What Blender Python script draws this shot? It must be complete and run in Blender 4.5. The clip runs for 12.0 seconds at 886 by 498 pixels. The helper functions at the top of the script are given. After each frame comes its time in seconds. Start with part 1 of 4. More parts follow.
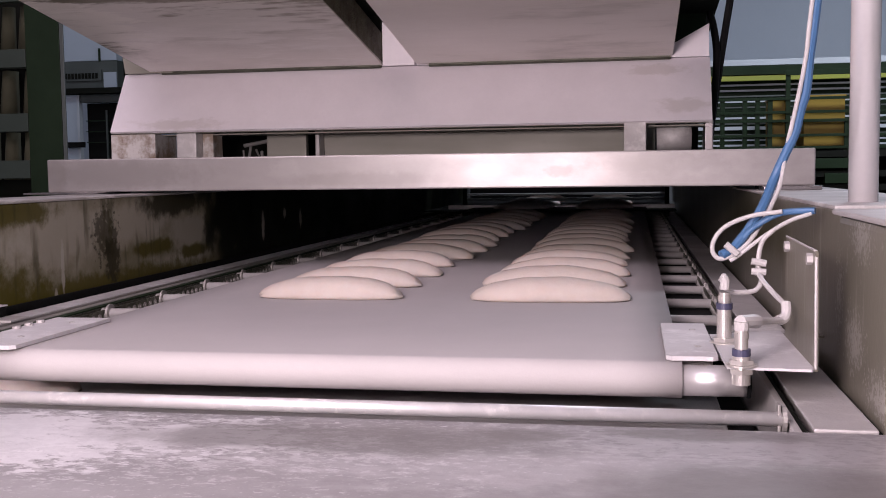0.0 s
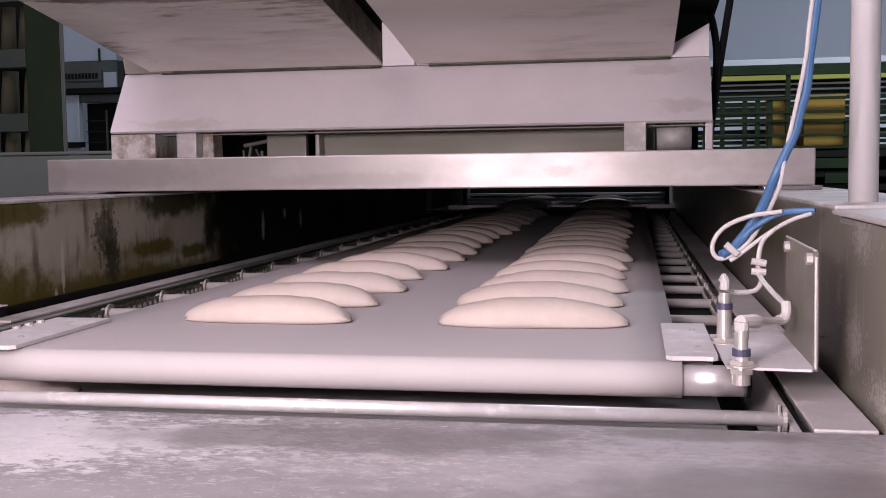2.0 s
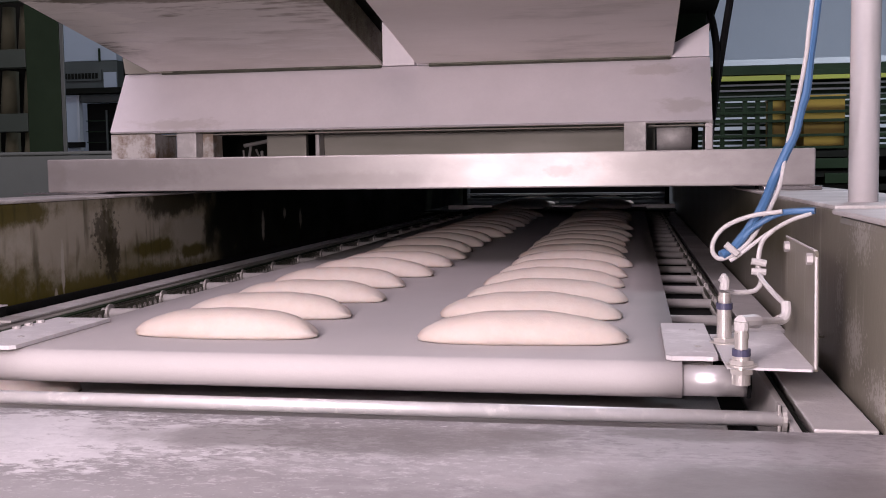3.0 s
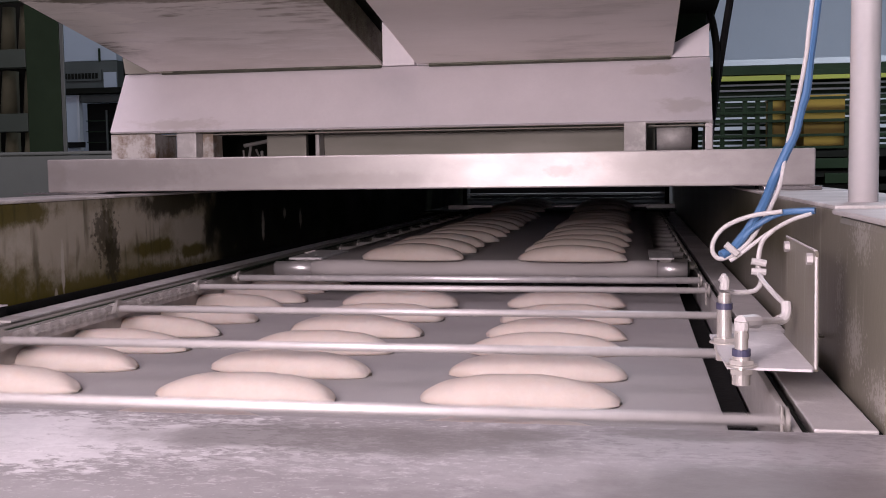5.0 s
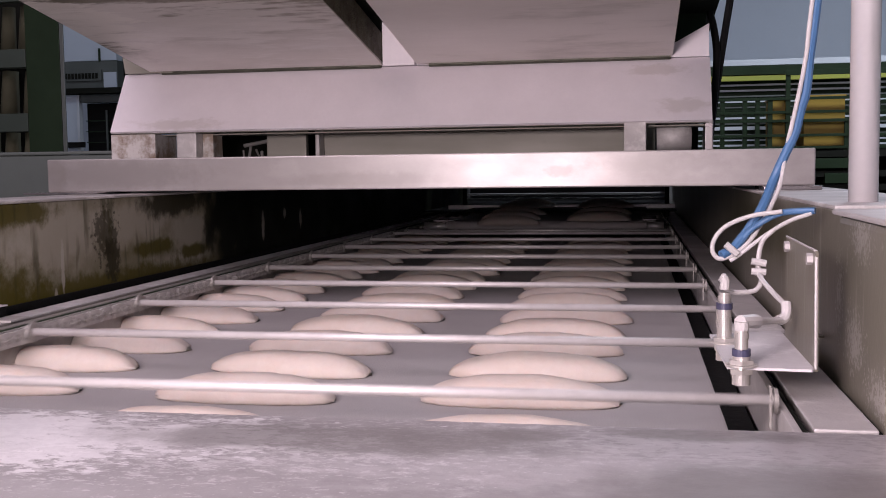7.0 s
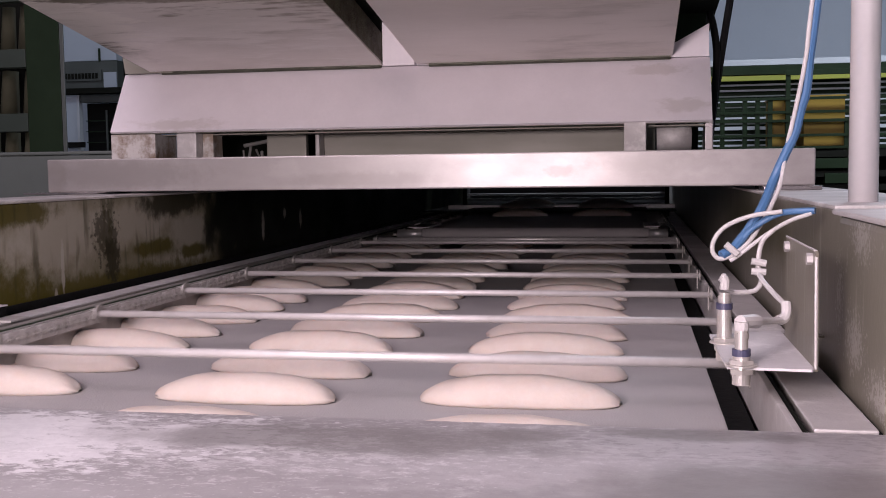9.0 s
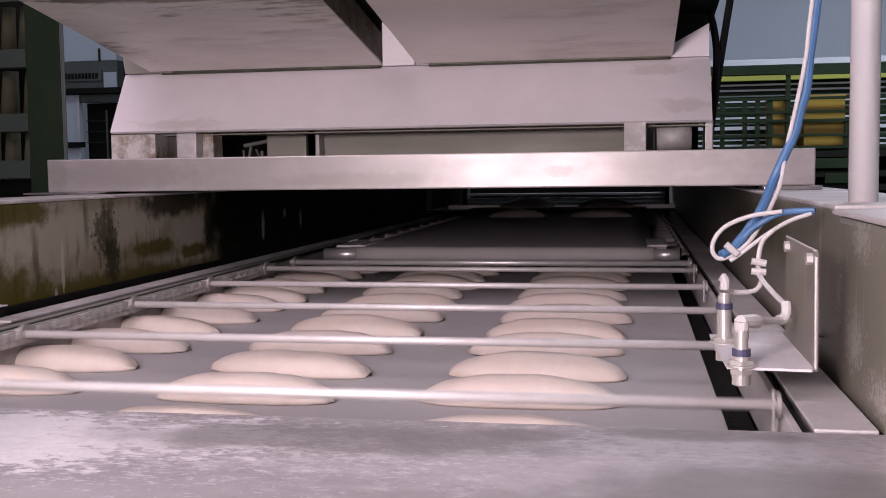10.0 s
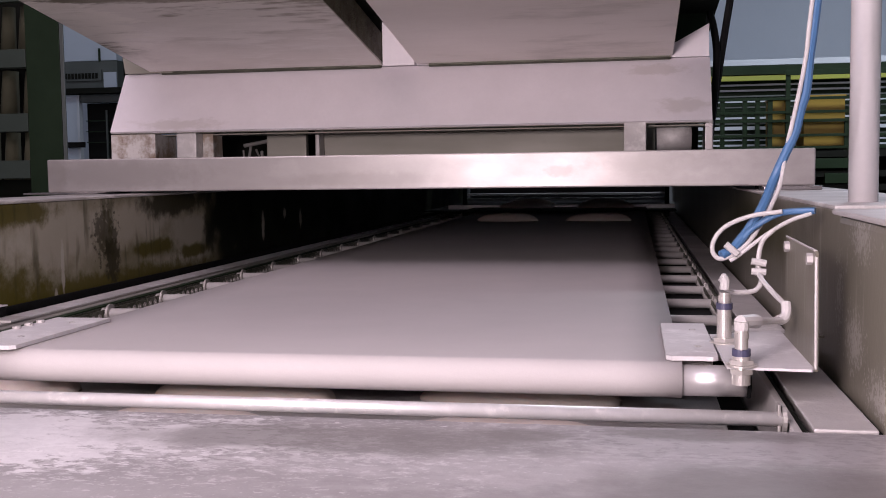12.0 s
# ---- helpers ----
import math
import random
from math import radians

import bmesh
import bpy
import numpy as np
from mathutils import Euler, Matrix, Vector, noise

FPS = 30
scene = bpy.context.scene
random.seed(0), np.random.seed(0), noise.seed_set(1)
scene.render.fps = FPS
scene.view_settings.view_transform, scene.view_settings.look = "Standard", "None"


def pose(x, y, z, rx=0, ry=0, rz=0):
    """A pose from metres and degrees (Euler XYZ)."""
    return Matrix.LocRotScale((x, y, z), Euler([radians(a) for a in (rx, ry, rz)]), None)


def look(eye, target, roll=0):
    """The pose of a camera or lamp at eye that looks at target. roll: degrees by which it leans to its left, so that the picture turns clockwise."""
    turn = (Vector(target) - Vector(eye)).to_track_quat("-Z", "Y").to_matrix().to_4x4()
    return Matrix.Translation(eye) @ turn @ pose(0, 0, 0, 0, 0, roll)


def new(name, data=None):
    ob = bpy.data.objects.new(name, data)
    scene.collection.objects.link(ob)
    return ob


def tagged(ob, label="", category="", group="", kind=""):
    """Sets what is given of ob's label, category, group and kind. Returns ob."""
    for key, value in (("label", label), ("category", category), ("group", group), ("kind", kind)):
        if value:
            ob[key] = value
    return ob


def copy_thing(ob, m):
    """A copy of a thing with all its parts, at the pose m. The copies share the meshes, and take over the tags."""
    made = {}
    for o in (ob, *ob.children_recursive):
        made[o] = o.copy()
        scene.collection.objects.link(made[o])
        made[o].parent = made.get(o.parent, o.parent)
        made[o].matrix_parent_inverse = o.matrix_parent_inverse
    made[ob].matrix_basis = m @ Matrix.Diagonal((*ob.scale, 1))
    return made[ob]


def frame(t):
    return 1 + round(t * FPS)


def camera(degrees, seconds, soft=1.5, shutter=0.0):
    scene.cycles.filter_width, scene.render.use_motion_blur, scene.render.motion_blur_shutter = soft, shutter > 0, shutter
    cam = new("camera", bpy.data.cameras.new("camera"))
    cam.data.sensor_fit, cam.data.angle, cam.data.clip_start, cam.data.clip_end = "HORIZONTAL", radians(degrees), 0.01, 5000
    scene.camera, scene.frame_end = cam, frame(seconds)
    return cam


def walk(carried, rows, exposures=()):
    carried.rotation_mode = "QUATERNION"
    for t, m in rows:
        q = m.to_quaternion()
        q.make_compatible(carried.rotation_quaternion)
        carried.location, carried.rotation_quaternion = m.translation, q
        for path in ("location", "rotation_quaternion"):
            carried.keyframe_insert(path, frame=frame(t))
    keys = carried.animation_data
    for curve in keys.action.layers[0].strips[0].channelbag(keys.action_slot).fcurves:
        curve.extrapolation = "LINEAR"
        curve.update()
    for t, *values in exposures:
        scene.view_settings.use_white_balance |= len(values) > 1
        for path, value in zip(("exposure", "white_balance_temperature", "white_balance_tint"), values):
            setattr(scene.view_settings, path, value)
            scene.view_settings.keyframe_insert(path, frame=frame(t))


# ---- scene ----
# ---- camera ----
C = 1.213          # height of the lens; the machine is laid out from it
cam = camera(45.93, 12.0, soft=0.95, shutter=0.5)
walk(cam, [(0.0, pose(0, 0, C, 85.713, 0.728, 10.325)), (12.0, pose(0, 0, C, 85.713, 0.728, 10.325))],
     exposures=[(0.0, 0.0, 6500, 26), (12.0, 0.0, 6500, 26)])

# ---- world and light ----
world = bpy.data.worlds.new("hall_air")
scene.world = world
world.use_nodes = True
world.node_tree.nodes["Background"].inputs[0].default_value = (0.85, 1.0, 0.35, 1)
world.node_tree.nodes["Background"].inputs[1].default_value = 0.020


def area_lamp(name, at, target, sx, sy, watts, color):
    data = bpy.data.lights.new(name, "AREA")
    data.shape, data.size, data.size_y, data.energy, data.color = "RECTANGLE", sx, sy, watts, color
    ob = new(name, data)
    ob.matrix_basis = look(at, target)
    return ob


WARM, PINK, COOL = (1.0, 0.92, 0.90), (1.0, 0.90, 0.97), (0.80, 0.95, 1.0)
# rows of tube lamps under the hall's ceiling, before the loader
area_lamp("hall_lamp_light", (-1.6, -1.8, 4.7), (-0.5, 1.4, 0.9), 3.4, 2.4, 150, PINK)
# added fill light from behind the camera; the south wall has no window
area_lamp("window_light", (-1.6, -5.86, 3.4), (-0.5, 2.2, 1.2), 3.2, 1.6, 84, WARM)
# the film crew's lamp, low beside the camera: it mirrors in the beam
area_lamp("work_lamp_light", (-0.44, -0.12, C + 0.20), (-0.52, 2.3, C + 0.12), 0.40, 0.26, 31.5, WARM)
area_lamp("hall_lamp_light", (-4.5, 6.5, 4.6), (-4.5, 6.6, 0), 2.4, 1.0, 26, COOL)
area_lamp("hall_lamp_light", (2.6, 7.0, 4.6), (2.6, 7.1, 0), 2.4, 1.0, 210, COOL)

# ---- materials ----


def material(name, base, second, rough=0.5, metal=0.0, scale=8.0, grain=120.0, bump=0.1, contrast=(0.35, 0.65),
             stretch=(1, 1, 1), rough2=None, third=None, third_range=(0.6, 0.7), third_scale=3.0, third_mask=None):
    """Two colours mixed by broad noise, fine grain in relief and roughness, and stains of a third colour."""
    m = bpy.data.materials.new(name)
    m.use_nodes = True
    nt = m.node_tree
    b = nt.nodes["Principled BSDF"]
    tc = nt.nodes.new("ShaderNodeTexCoord")
    mp = nt.nodes.new("ShaderNodeMapping")
    mp.inputs["Scale"].default_value = stretch
    nt.links.new(tc.outputs["Object"], mp.inputs[0])

    def cloud(s, detail, lo, hi, rg=0.6):
        n = nt.nodes.new("ShaderNodeTexNoise")
        n.inputs["Scale"].default_value, n.inputs["Detail"].default_value, n.inputs["Roughness"].default_value = s, detail, rg
        nt.links.new(mp.outputs[0], n.inputs["Vector"])
        r = nt.nodes.new("ShaderNodeMapRange")
        r.inputs["From Min"].default_value, r.inputs["From Max"].default_value = lo, hi
        nt.links.new(n.outputs["Fac"], r.inputs["Value"])
        return r.outputs["Result"]

    def mix(fac, a, c):
        x = nt.nodes.new("ShaderNodeMix")
        x.data_type = "RGBA"
        nt.links.new(fac, x.inputs["Factor"])
        for sock, v in ((x.inputs["A"], a), (x.inputs["B"], c)):
            if isinstance(v, tuple):
                sock.default_value = (*v, 1)
            else:
                nt.links.new(v, sock)
        return x.outputs["Result"]

    broad = cloud(scale, 6, *contrast)
    col = mix(broad, base, second)
    fine = cloud(grain, 3, 0.3, 0.7)
    dark = tuple(v * 0.86 for v in base)
    spot = nt.nodes.new("ShaderNodeMath")
    spot.operation = "MULTIPLY"
    nt.links.new(fine, spot.inputs[0])
    spot.inputs[1].default_value = 0.25
    col = mix(spot.outputs[0], col, dark)
    r = nt.nodes.new("ShaderNodeMapRange")
    r.inputs["To Min"].default_value, r.inputs["To Max"].default_value = rough, rough if rough2 is None else rough2
    nt.links.new(broad, r.inputs["Value"])
    rr = r.outputs["Result"]
    if third:
        st = cloud(third_scale, 8, *third_range, 0.7)
        if third_mask:
            ml = nt.nodes.new("ShaderNodeMath")
            ml.operation = "MULTIPLY"
            nt.links.new(st, ml.inputs[0])
            nt.links.new(cloud(third_mask, 3, 0.40, 0.60), ml.inputs[1])
            st = ml.outputs[0]
        col = mix(st, col, third)
        mm = nt.nodes.new("ShaderNodeMath")
        mm.operation = "MULTIPLY_ADD"
        nt.links.new(st, mm.inputs[0])
        mm.inputs[1].default_value, mm.inputs[2].default_value = -metal * 0.9, metal
        nt.links.new(mm.outputs[0], b.inputs["Metallic"])
    else:
        b.inputs["Metallic"].default_value = metal
    nt.links.new(col, b.inputs["Base Color"])
    nt.links.new(rr, b.inputs["Roughness"])
    bp = nt.nodes.new("ShaderNodeBump")
    bp.inputs["Strength"].default_value, bp.inputs["Distance"].default_value = bump, 0.004
    nt.links.new(fine, bp.inputs["Height"])
    nt.links.new(bp.outputs[0], b.inputs["Normal"])
    return m


BEAMSTEEL = material("smudged_beam_steel", (0.37, 0.343, 0.333), (0.29, 0.268, 0.258), 0.31, 0.52, 4, 160, 0.01, rough2=0.42,
                     third=(0.44, 0.41, 0.40), third_range=(0.42, 0.80), third_scale=7, third_mask=3, stretch=(0.7, 1, 1.3))
STEEL = material("brushed_steel", (0.40, 0.37, 0.365), (0.33, 0.305, 0.30), 0.22, 0.9, 6, 160, 0.008, rough2=0.31, stretch=(0.5, 1, 1.5))
SENSOR = material("nickel_barrel", (0.62, 0.585, 0.555), (0.50, 0.47, 0.44), 0.28, 0.65, 30, 200, 0.02, rough2=0.4)
PANEL = material("satin_steel_sheet", (0.78, 0.725, 0.75), (0.69, 0.64, 0.66), 0.5, 0.25, 4, 140, 0.02, rough2=0.62)
TROUGH = material("trough_steel", (0.68, 0.64, 0.61), (0.60, 0.56, 0.53), 0.45, 0.5, 3, 140, 0.03, rough2=0.55,
                  third=(0.30, 0.275, 0.25), third_range=(0.55, 0.8), third_scale=3, stretch=(0.5, 1.6, 1))
ROUGH = material("scabbed_side_steel", (0.115, 0.100, 0.060), (0.050, 0.044, 0.024), 0.55, 0.1, 22, 70, 0.9, rough2=0.75,
                 third=(0.34, 0.31, 0.26), third_range=(0.60, 0.68), third_scale=60, third_mask=12)
# darker sheet steel: shade under the hood's lip is put into the colour
DULL = material("dull_shaded_sheet", (0.25, 0.235, 0.20), (0.19, 0.18, 0.145), 0.55, 0.2, 4, 120, 0.04, rough2=0.65, stretch=(0.5, 1, 2))
FLOURED = material("flour_streaked_steel", (0.66, 0.62, 0.59), (0.56, 0.525, 0.49), 0.5, 0.4, 5, 120, 0.06, rough2=0.6,
                   third=(0.68, 0.65, 0.63), third_range=(0.50, 0.74), third_scale=9, third_mask=2.5, stretch=(0.6, 1.5, 1))
ROLLER = material("polished_roller", (0.70, 0.67, 0.67), (0.62, 0.59, 0.59), 0.34, 0.7, 20, 150, 0.01, rough2=0.40)
POST = material("polished_post", (0.93, 0.90, 0.90), (0.92, 0.89, 0.89), 0.20, 0.5, 4, 120, 0.0, rough2=0.20)
DUSTY = material("flour_dusted_steel", (0.52, 0.49, 0.48), (0.40, 0.375, 0.365), 0.55, 0.4, 6, 120, 0.12, rough2=0.7,
                 third=(0.74, 0.71, 0.69), third_range=(0.55, 0.72), third_scale=5)
CAKED = material("flour_caked_plate", (0.58, 0.555, 0.56), (0.49, 0.468, 0.472), 0.6, 0.15, 9, 110, 0.10, rough2=0.75, third=(0.70, 0.675, 0.68), third_range=(0.48, 0.68), third_scale=18)
PLATE = material("floury_table_steel", (0.37, 0.345, 0.352), (0.285, 0.265, 0.27), 0.40, 0.45, 7, 90, 0.07, rough2=0.6,
                 third=(0.50, 0.475, 0.485), third_range=(0.55, 0.70), third_scale=24, third_mask=4)


def shaded_stain_beyond(mat, y, width, color, axis="Y", sign=1):
    """Paints the tunnel's shade with a ragged stained edge past y, in the object's own space."""
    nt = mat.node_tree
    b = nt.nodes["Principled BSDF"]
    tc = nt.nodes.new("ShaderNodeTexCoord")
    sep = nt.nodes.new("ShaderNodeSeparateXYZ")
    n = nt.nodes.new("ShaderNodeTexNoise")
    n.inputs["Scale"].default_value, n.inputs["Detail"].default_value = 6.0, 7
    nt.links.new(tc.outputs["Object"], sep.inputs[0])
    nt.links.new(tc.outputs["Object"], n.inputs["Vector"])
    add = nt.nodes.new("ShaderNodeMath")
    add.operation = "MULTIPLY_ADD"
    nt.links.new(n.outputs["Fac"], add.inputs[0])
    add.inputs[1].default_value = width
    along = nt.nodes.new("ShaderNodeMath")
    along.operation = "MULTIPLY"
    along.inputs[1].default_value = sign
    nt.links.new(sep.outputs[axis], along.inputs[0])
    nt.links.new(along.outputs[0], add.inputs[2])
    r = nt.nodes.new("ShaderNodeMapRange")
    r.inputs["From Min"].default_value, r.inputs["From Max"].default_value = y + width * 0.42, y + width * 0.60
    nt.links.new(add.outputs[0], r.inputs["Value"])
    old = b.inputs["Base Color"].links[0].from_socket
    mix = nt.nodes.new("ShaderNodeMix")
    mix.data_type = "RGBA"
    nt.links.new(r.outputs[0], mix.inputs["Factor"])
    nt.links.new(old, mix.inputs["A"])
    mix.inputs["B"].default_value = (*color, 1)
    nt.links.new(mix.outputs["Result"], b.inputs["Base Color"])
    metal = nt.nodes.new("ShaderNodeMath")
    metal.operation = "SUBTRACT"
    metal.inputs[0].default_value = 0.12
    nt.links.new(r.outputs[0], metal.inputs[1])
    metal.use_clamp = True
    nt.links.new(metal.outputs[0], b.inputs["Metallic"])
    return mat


def drips(mat, color, amount, lo=0.60, hi=0.68, run=(1, 42, 4)):
    """Adds thin runs down the surface, gathered in patches."""
    nt = mat.node_tree
    b = nt.nodes["Principled BSDF"]
    tc = nt.nodes.new("ShaderNodeTexCoord")
    mp = nt.nodes.new("ShaderNodeMapping")
    mp.inputs["Scale"].default_value = run
    nt.links.new(tc.outputs["Object"], mp.inputs["Vector"])
    fac = None
    for vec, scale, low, high in ((mp.outputs[0], 1.0, lo, hi), (tc.outputs["Object"], 5.0, 0.42, 0.56)):
        n = nt.nodes.new("ShaderNodeTexNoise")
        n.inputs["Scale"].default_value, n.inputs["Detail"].default_value = scale, 3
        nt.links.new(vec, n.inputs["Vector"])
        r = nt.nodes.new("ShaderNodeMapRange")
        r.inputs["From Min"].default_value, r.inputs["From Max"].default_value = low, high
        r.inputs["To Max"].default_value = amount if fac is None else 1.0
        nt.links.new(n.outputs["Fac"], r.inputs["Value"])
        if fac is None:
            fac = r.outputs[0]
        else:
            mul = nt.nodes.new("ShaderNodeMath")
            mul.operation = "MULTIPLY"
            nt.links.new(fac, mul.inputs[0])
            nt.links.new(r.outputs[0], mul.inputs[1])
            fac = mul.outputs[0]
    old = b.inputs["Base Color"].links[0].from_socket
    mix = nt.nodes.new("ShaderNodeMix")
    mix.data_type = "RGBA"
    nt.links.new(fac, mix.inputs["Factor"])
    nt.links.new(old, mix.inputs["A"])
    mix.inputs["B"].default_value = (*color, 1)
    nt.links.new(mix.outputs["Result"], b.inputs["Base Color"])
    return mat


def stain(mat, centre, radii, color, ragged=1.2, scale=14.0, amount=1.0, soft=0.35, detail=6, run=(1, 1, 1)):
    """Adds one ragged stain about a place on the surface, in the object's own space; a radius of 0 lets it run along that axis."""
    nt = mat.node_tree
    b = nt.nodes["Principled BSDF"]
    tc = nt.nodes.new("ShaderNodeTexCoord")
    mp = nt.nodes.new("ShaderNodeMapping")
    mp.inputs["Scale"].default_value = [1 / r if r else 0.0 for r in radii]
    mp.inputs["Location"].default_value = [-c / r if r else 0.0 for c, r in zip(centre, radii)]
    nt.links.new(tc.outputs["Object"], mp.inputs["Vector"])
    far = nt.nodes.new("ShaderNodeVectorMath")
    far.operation = "LENGTH"
    nt.links.new(mp.outputs[0], far.inputs[0])
    n = nt.nodes.new("ShaderNodeTexNoise")
    n.inputs["Scale"].default_value, n.inputs["Detail"].default_value, n.inputs["Roughness"].default_value = scale, detail, 0.65
    drag = nt.nodes.new("ShaderNodeMapping")
    drag.inputs["Scale"].default_value = run
    nt.links.new(tc.outputs["Object"], drag.inputs["Vector"])
    nt.links.new(drag.outputs[0], n.inputs["Vector"])
    add = nt.nodes.new("ShaderNodeMath")
    add.operation = "MULTIPLY_ADD"
    nt.links.new(n.outputs["Fac"], add.inputs[0])
    add.inputs[1].default_value = ragged
    nt.links.new(far.outputs["Value"], add.inputs[2])
    r = nt.nodes.new("ShaderNodeMapRange")
    r.interpolation_type = "SMOOTHSTEP"
    r.inputs["From Min"].default_value, r.inputs["From Max"].default_value = 1 + ragged * 0.5 - soft, 1 + ragged * 0.5 + soft
    r.inputs["To Min"].default_value, r.inputs["To Max"].default_value = amount, 0.0
    nt.links.new(add.outputs[0], r.inputs["Value"])
    old = b.inputs["Base Color"].links[0].from_socket
    mix = nt.nodes.new("ShaderNodeMix")
    mix.data_type = "RGBA"
    nt.links.new(r.outputs[0], mix.inputs["Factor"])
    nt.links.new(old, mix.inputs["A"])
    mix.inputs["B"].default_value = (*color, 1)
    nt.links.new(mix.outputs["Result"], b.inputs["Base Color"])
    return mat


# the left trough: soot at its outer side, with flour dragged over it
stain(FLOURED, (-0.31, -0.66, 0.08), (0.13, 0.44, 0), (0.055, 0.048, 0.022), 0.9, 14, 0.95, 0.35, 8)
stain(FLOURED, (-0.05, -0.56, 0.08), (0.50, 0.20, 0), (0.14, 0.125, 0.09), 1.6, 9, 0.85, 0.5, 8, (1, 3, 1))
stain(FLOURED, (-0.02, -0.40, 0.08), (0.34, 0.13, 0), (0.72, 0.69, 0.66), 4.5, 6, 0.7, 0.35, 8, (1, 4, 1))
stain(FLOURED, (-0.26, -0.45, 0.08), (0.10, 0.16, 0), (0.66, 0.63, 0.58), 5.0, 9, 0.8, 0.3, 8, (1, 4, 1))
# the left side panel: floury haze, olive grease and a scabbed patch, the tunnel's shade painted in farther on
OLIVE, HAZE, SCAB = (0.072, 0.060, 0.009), (0.375, 0.345, 0.285), (0.025, 0.022, 0.012)
LEFTWALL = material("greasy_steel_panel", (0.195, 0.175, 0.120), (0.140, 0.122, 0.068), 0.46, 0.10, 6, 100, 0.05, rough2=0.36, contrast=(0.40, 0.60), stretch=(1, 1, 1.3))
for y, z, ry, rz in ((1.86, 1.10, 0.16, 0.075), (2.20, 1.11, 0.20, 0.05), (2.48, 1.07, 0.16, 0.05), (2.42, 1.005, 0.16, 0.02), (1.62, 1.07, 0.12, 0.04)):
    stain(LEFTWALL, (0.09, y - 3, z), (0, ry, rz), HAZE, 1.8, 13, 0.75, 0.5, 9)
for y, z, ry, rz, c in ((1.70, 1.147, 0.14, 0.028, OLIVE), (2.05, 0.972, 0.55, 0.038, OLIVE), (1.50, 1.00, 0.30, 0.06, OLIVE), (2.27, 1.043, 0.11, 0.018, OLIVE),
                        (2.50, 1.02, 0.10, 0.016, OLIVE), (2.38, 1.142, 0.17, 0.030, SCAB), (2.60, 1.09, 0.04, 0.07, SCAB)):
    stain(LEFTWALL, (0.09, y - 3, z), (0, ry, rz), c, 2.0, 22, 0.92, 0.35, 9)
stain(LEFTWALL, (0.09, -0.955, 1.09), (0, 0.045, 0.05), SCAB, 3.6, 75, 0.75, 0.25, 3)
stain(LEFTWALL, (0.09, -0.93, 1.035), (0, 0.03, 0.05), SCAB, 2.2, 55, 0.9, 0.3, 4)
drips(LEFTWALL, (0.04, 0.036, 0.014), 0.6, 0.56, 0.66, (1, 34, 5))
# tunnel shade put into the colour, its edge ragged like the stains
LEFTWALL = shaded_stain_beyond(LEFTWALL, -0.37, 0.7, (0.0035, 0.004, 0.002))
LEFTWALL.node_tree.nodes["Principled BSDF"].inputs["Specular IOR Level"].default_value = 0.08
for y, z, rz in ((1.872, 1.035, 0.055), (1.845, 0.975, 0.02), (3.00, 1.052, 0.040), (3.36, 1.06, 0.03), (3.20, 1.085, 0.015)):
    stain(LEFTWALL, (0.09, y - 3, z), (0, 0.006 if y < 2 else 0.012, rz), (0.42, 0.39, 0.34), 1.6, 60, 0.75, 0.3)
# hand smears on the beam
for x, z, rx, rz, c, k in ((-0.27, 0.006, 0.035, 0.022, (0.50, 0.47, 0.46), 3.0), (0.335, -0.004, 0.035, 0.011, (0.22, 0.20, 0.19), 1.9), (-0.66, 0.0, 0.18, 0.03, (0.25, 0.23, 0.215), 1.6),
                           (-0.10, -0.018, 0.16, 0.016, (0.25, 0.23, 0.215), 1.6), (0.55, 0.012, 0.13, 0.020, (0.27, 0.25, 0.24), 1.8), (0.62, 0.0, 0.05, 0.02, (0.46, 0.43, 0.42), 2.0), (-0.84, 0.0, 0.03, 0.05, (0.22, 0.20, 0.185), 1.6)):
    stain(BEAMSTEEL, (x, -0.04, z), (rx, 0, rz), c, k, 40, 0.2 if k >= 2 else 0.5, 0.4, 8)
# rubbed and rust-run spots on the hood's panel
for x, z, rx, rz in ((0.60, 0.225, 0.06, 0.012), (0.66, 0.14, 0.05, 0.015), (-0.55, 0.12, 0.10, 0.012)):
    stain(PANEL, (x, 0, z), (rx, 0, rz), (0.50, 0.45, 0.42), 3.0, 45, 0.5, 0.5, 7, (0.6, 1, 1.4))
# flour thrown over the table, and damp patches where it is wiped
FLOUR = (0.76, 0.735, 0.75)
for x, y, rx, ry, k, size, much, soft in ((-0.24, 0.46, 0.20, 0.05, 2.6, 30, 0.12, 0.9), (-0.05, 0.26, 0.18, 0.05, 3.0, 30, 0.08, 1.0),
                                          (0.35, 0.38, 0.25, 0.06, 3.4, 40, 0.30, 1.0), (-0.22, 0.46, 0.11, 0.05, 4.0, 42, 0.85, 0.22), (-0.18, 0.38, 0.11, 0.06, 5.5, 50, 0.75, 0.22), (-0.05, 0.44, 0.12, 0.05, 8.0, 60, 0.7, 0.25), (-0.10, 0.42, 0.22, 0.08, 9.0, 130, 0.35, 0.4), (0.50, 0.47, 0.20, 0.05, 9.0, 90, 0.2, 0.6)):
    stain(PLATE, (x, y, C - 0.255), (rx, ry, 0), FLOUR, k, size, much, soft, 8, (0.75, 1.3, 1))
for x, y, rx, ry in ((0.30, 0.49, 0.05, 0.022), (0.46, 0.51, 0.10, 0.02), (0.12, 0.45, 0.20, 0.05), (0.52, 0.33, 0.14, 0.08)):
    stain(PLATE, (x, y, C - 0.255), (rx, ry, 0), (0.21, 0.195, 0.19), 1.7, 14, 0.75, 0.4, 8)
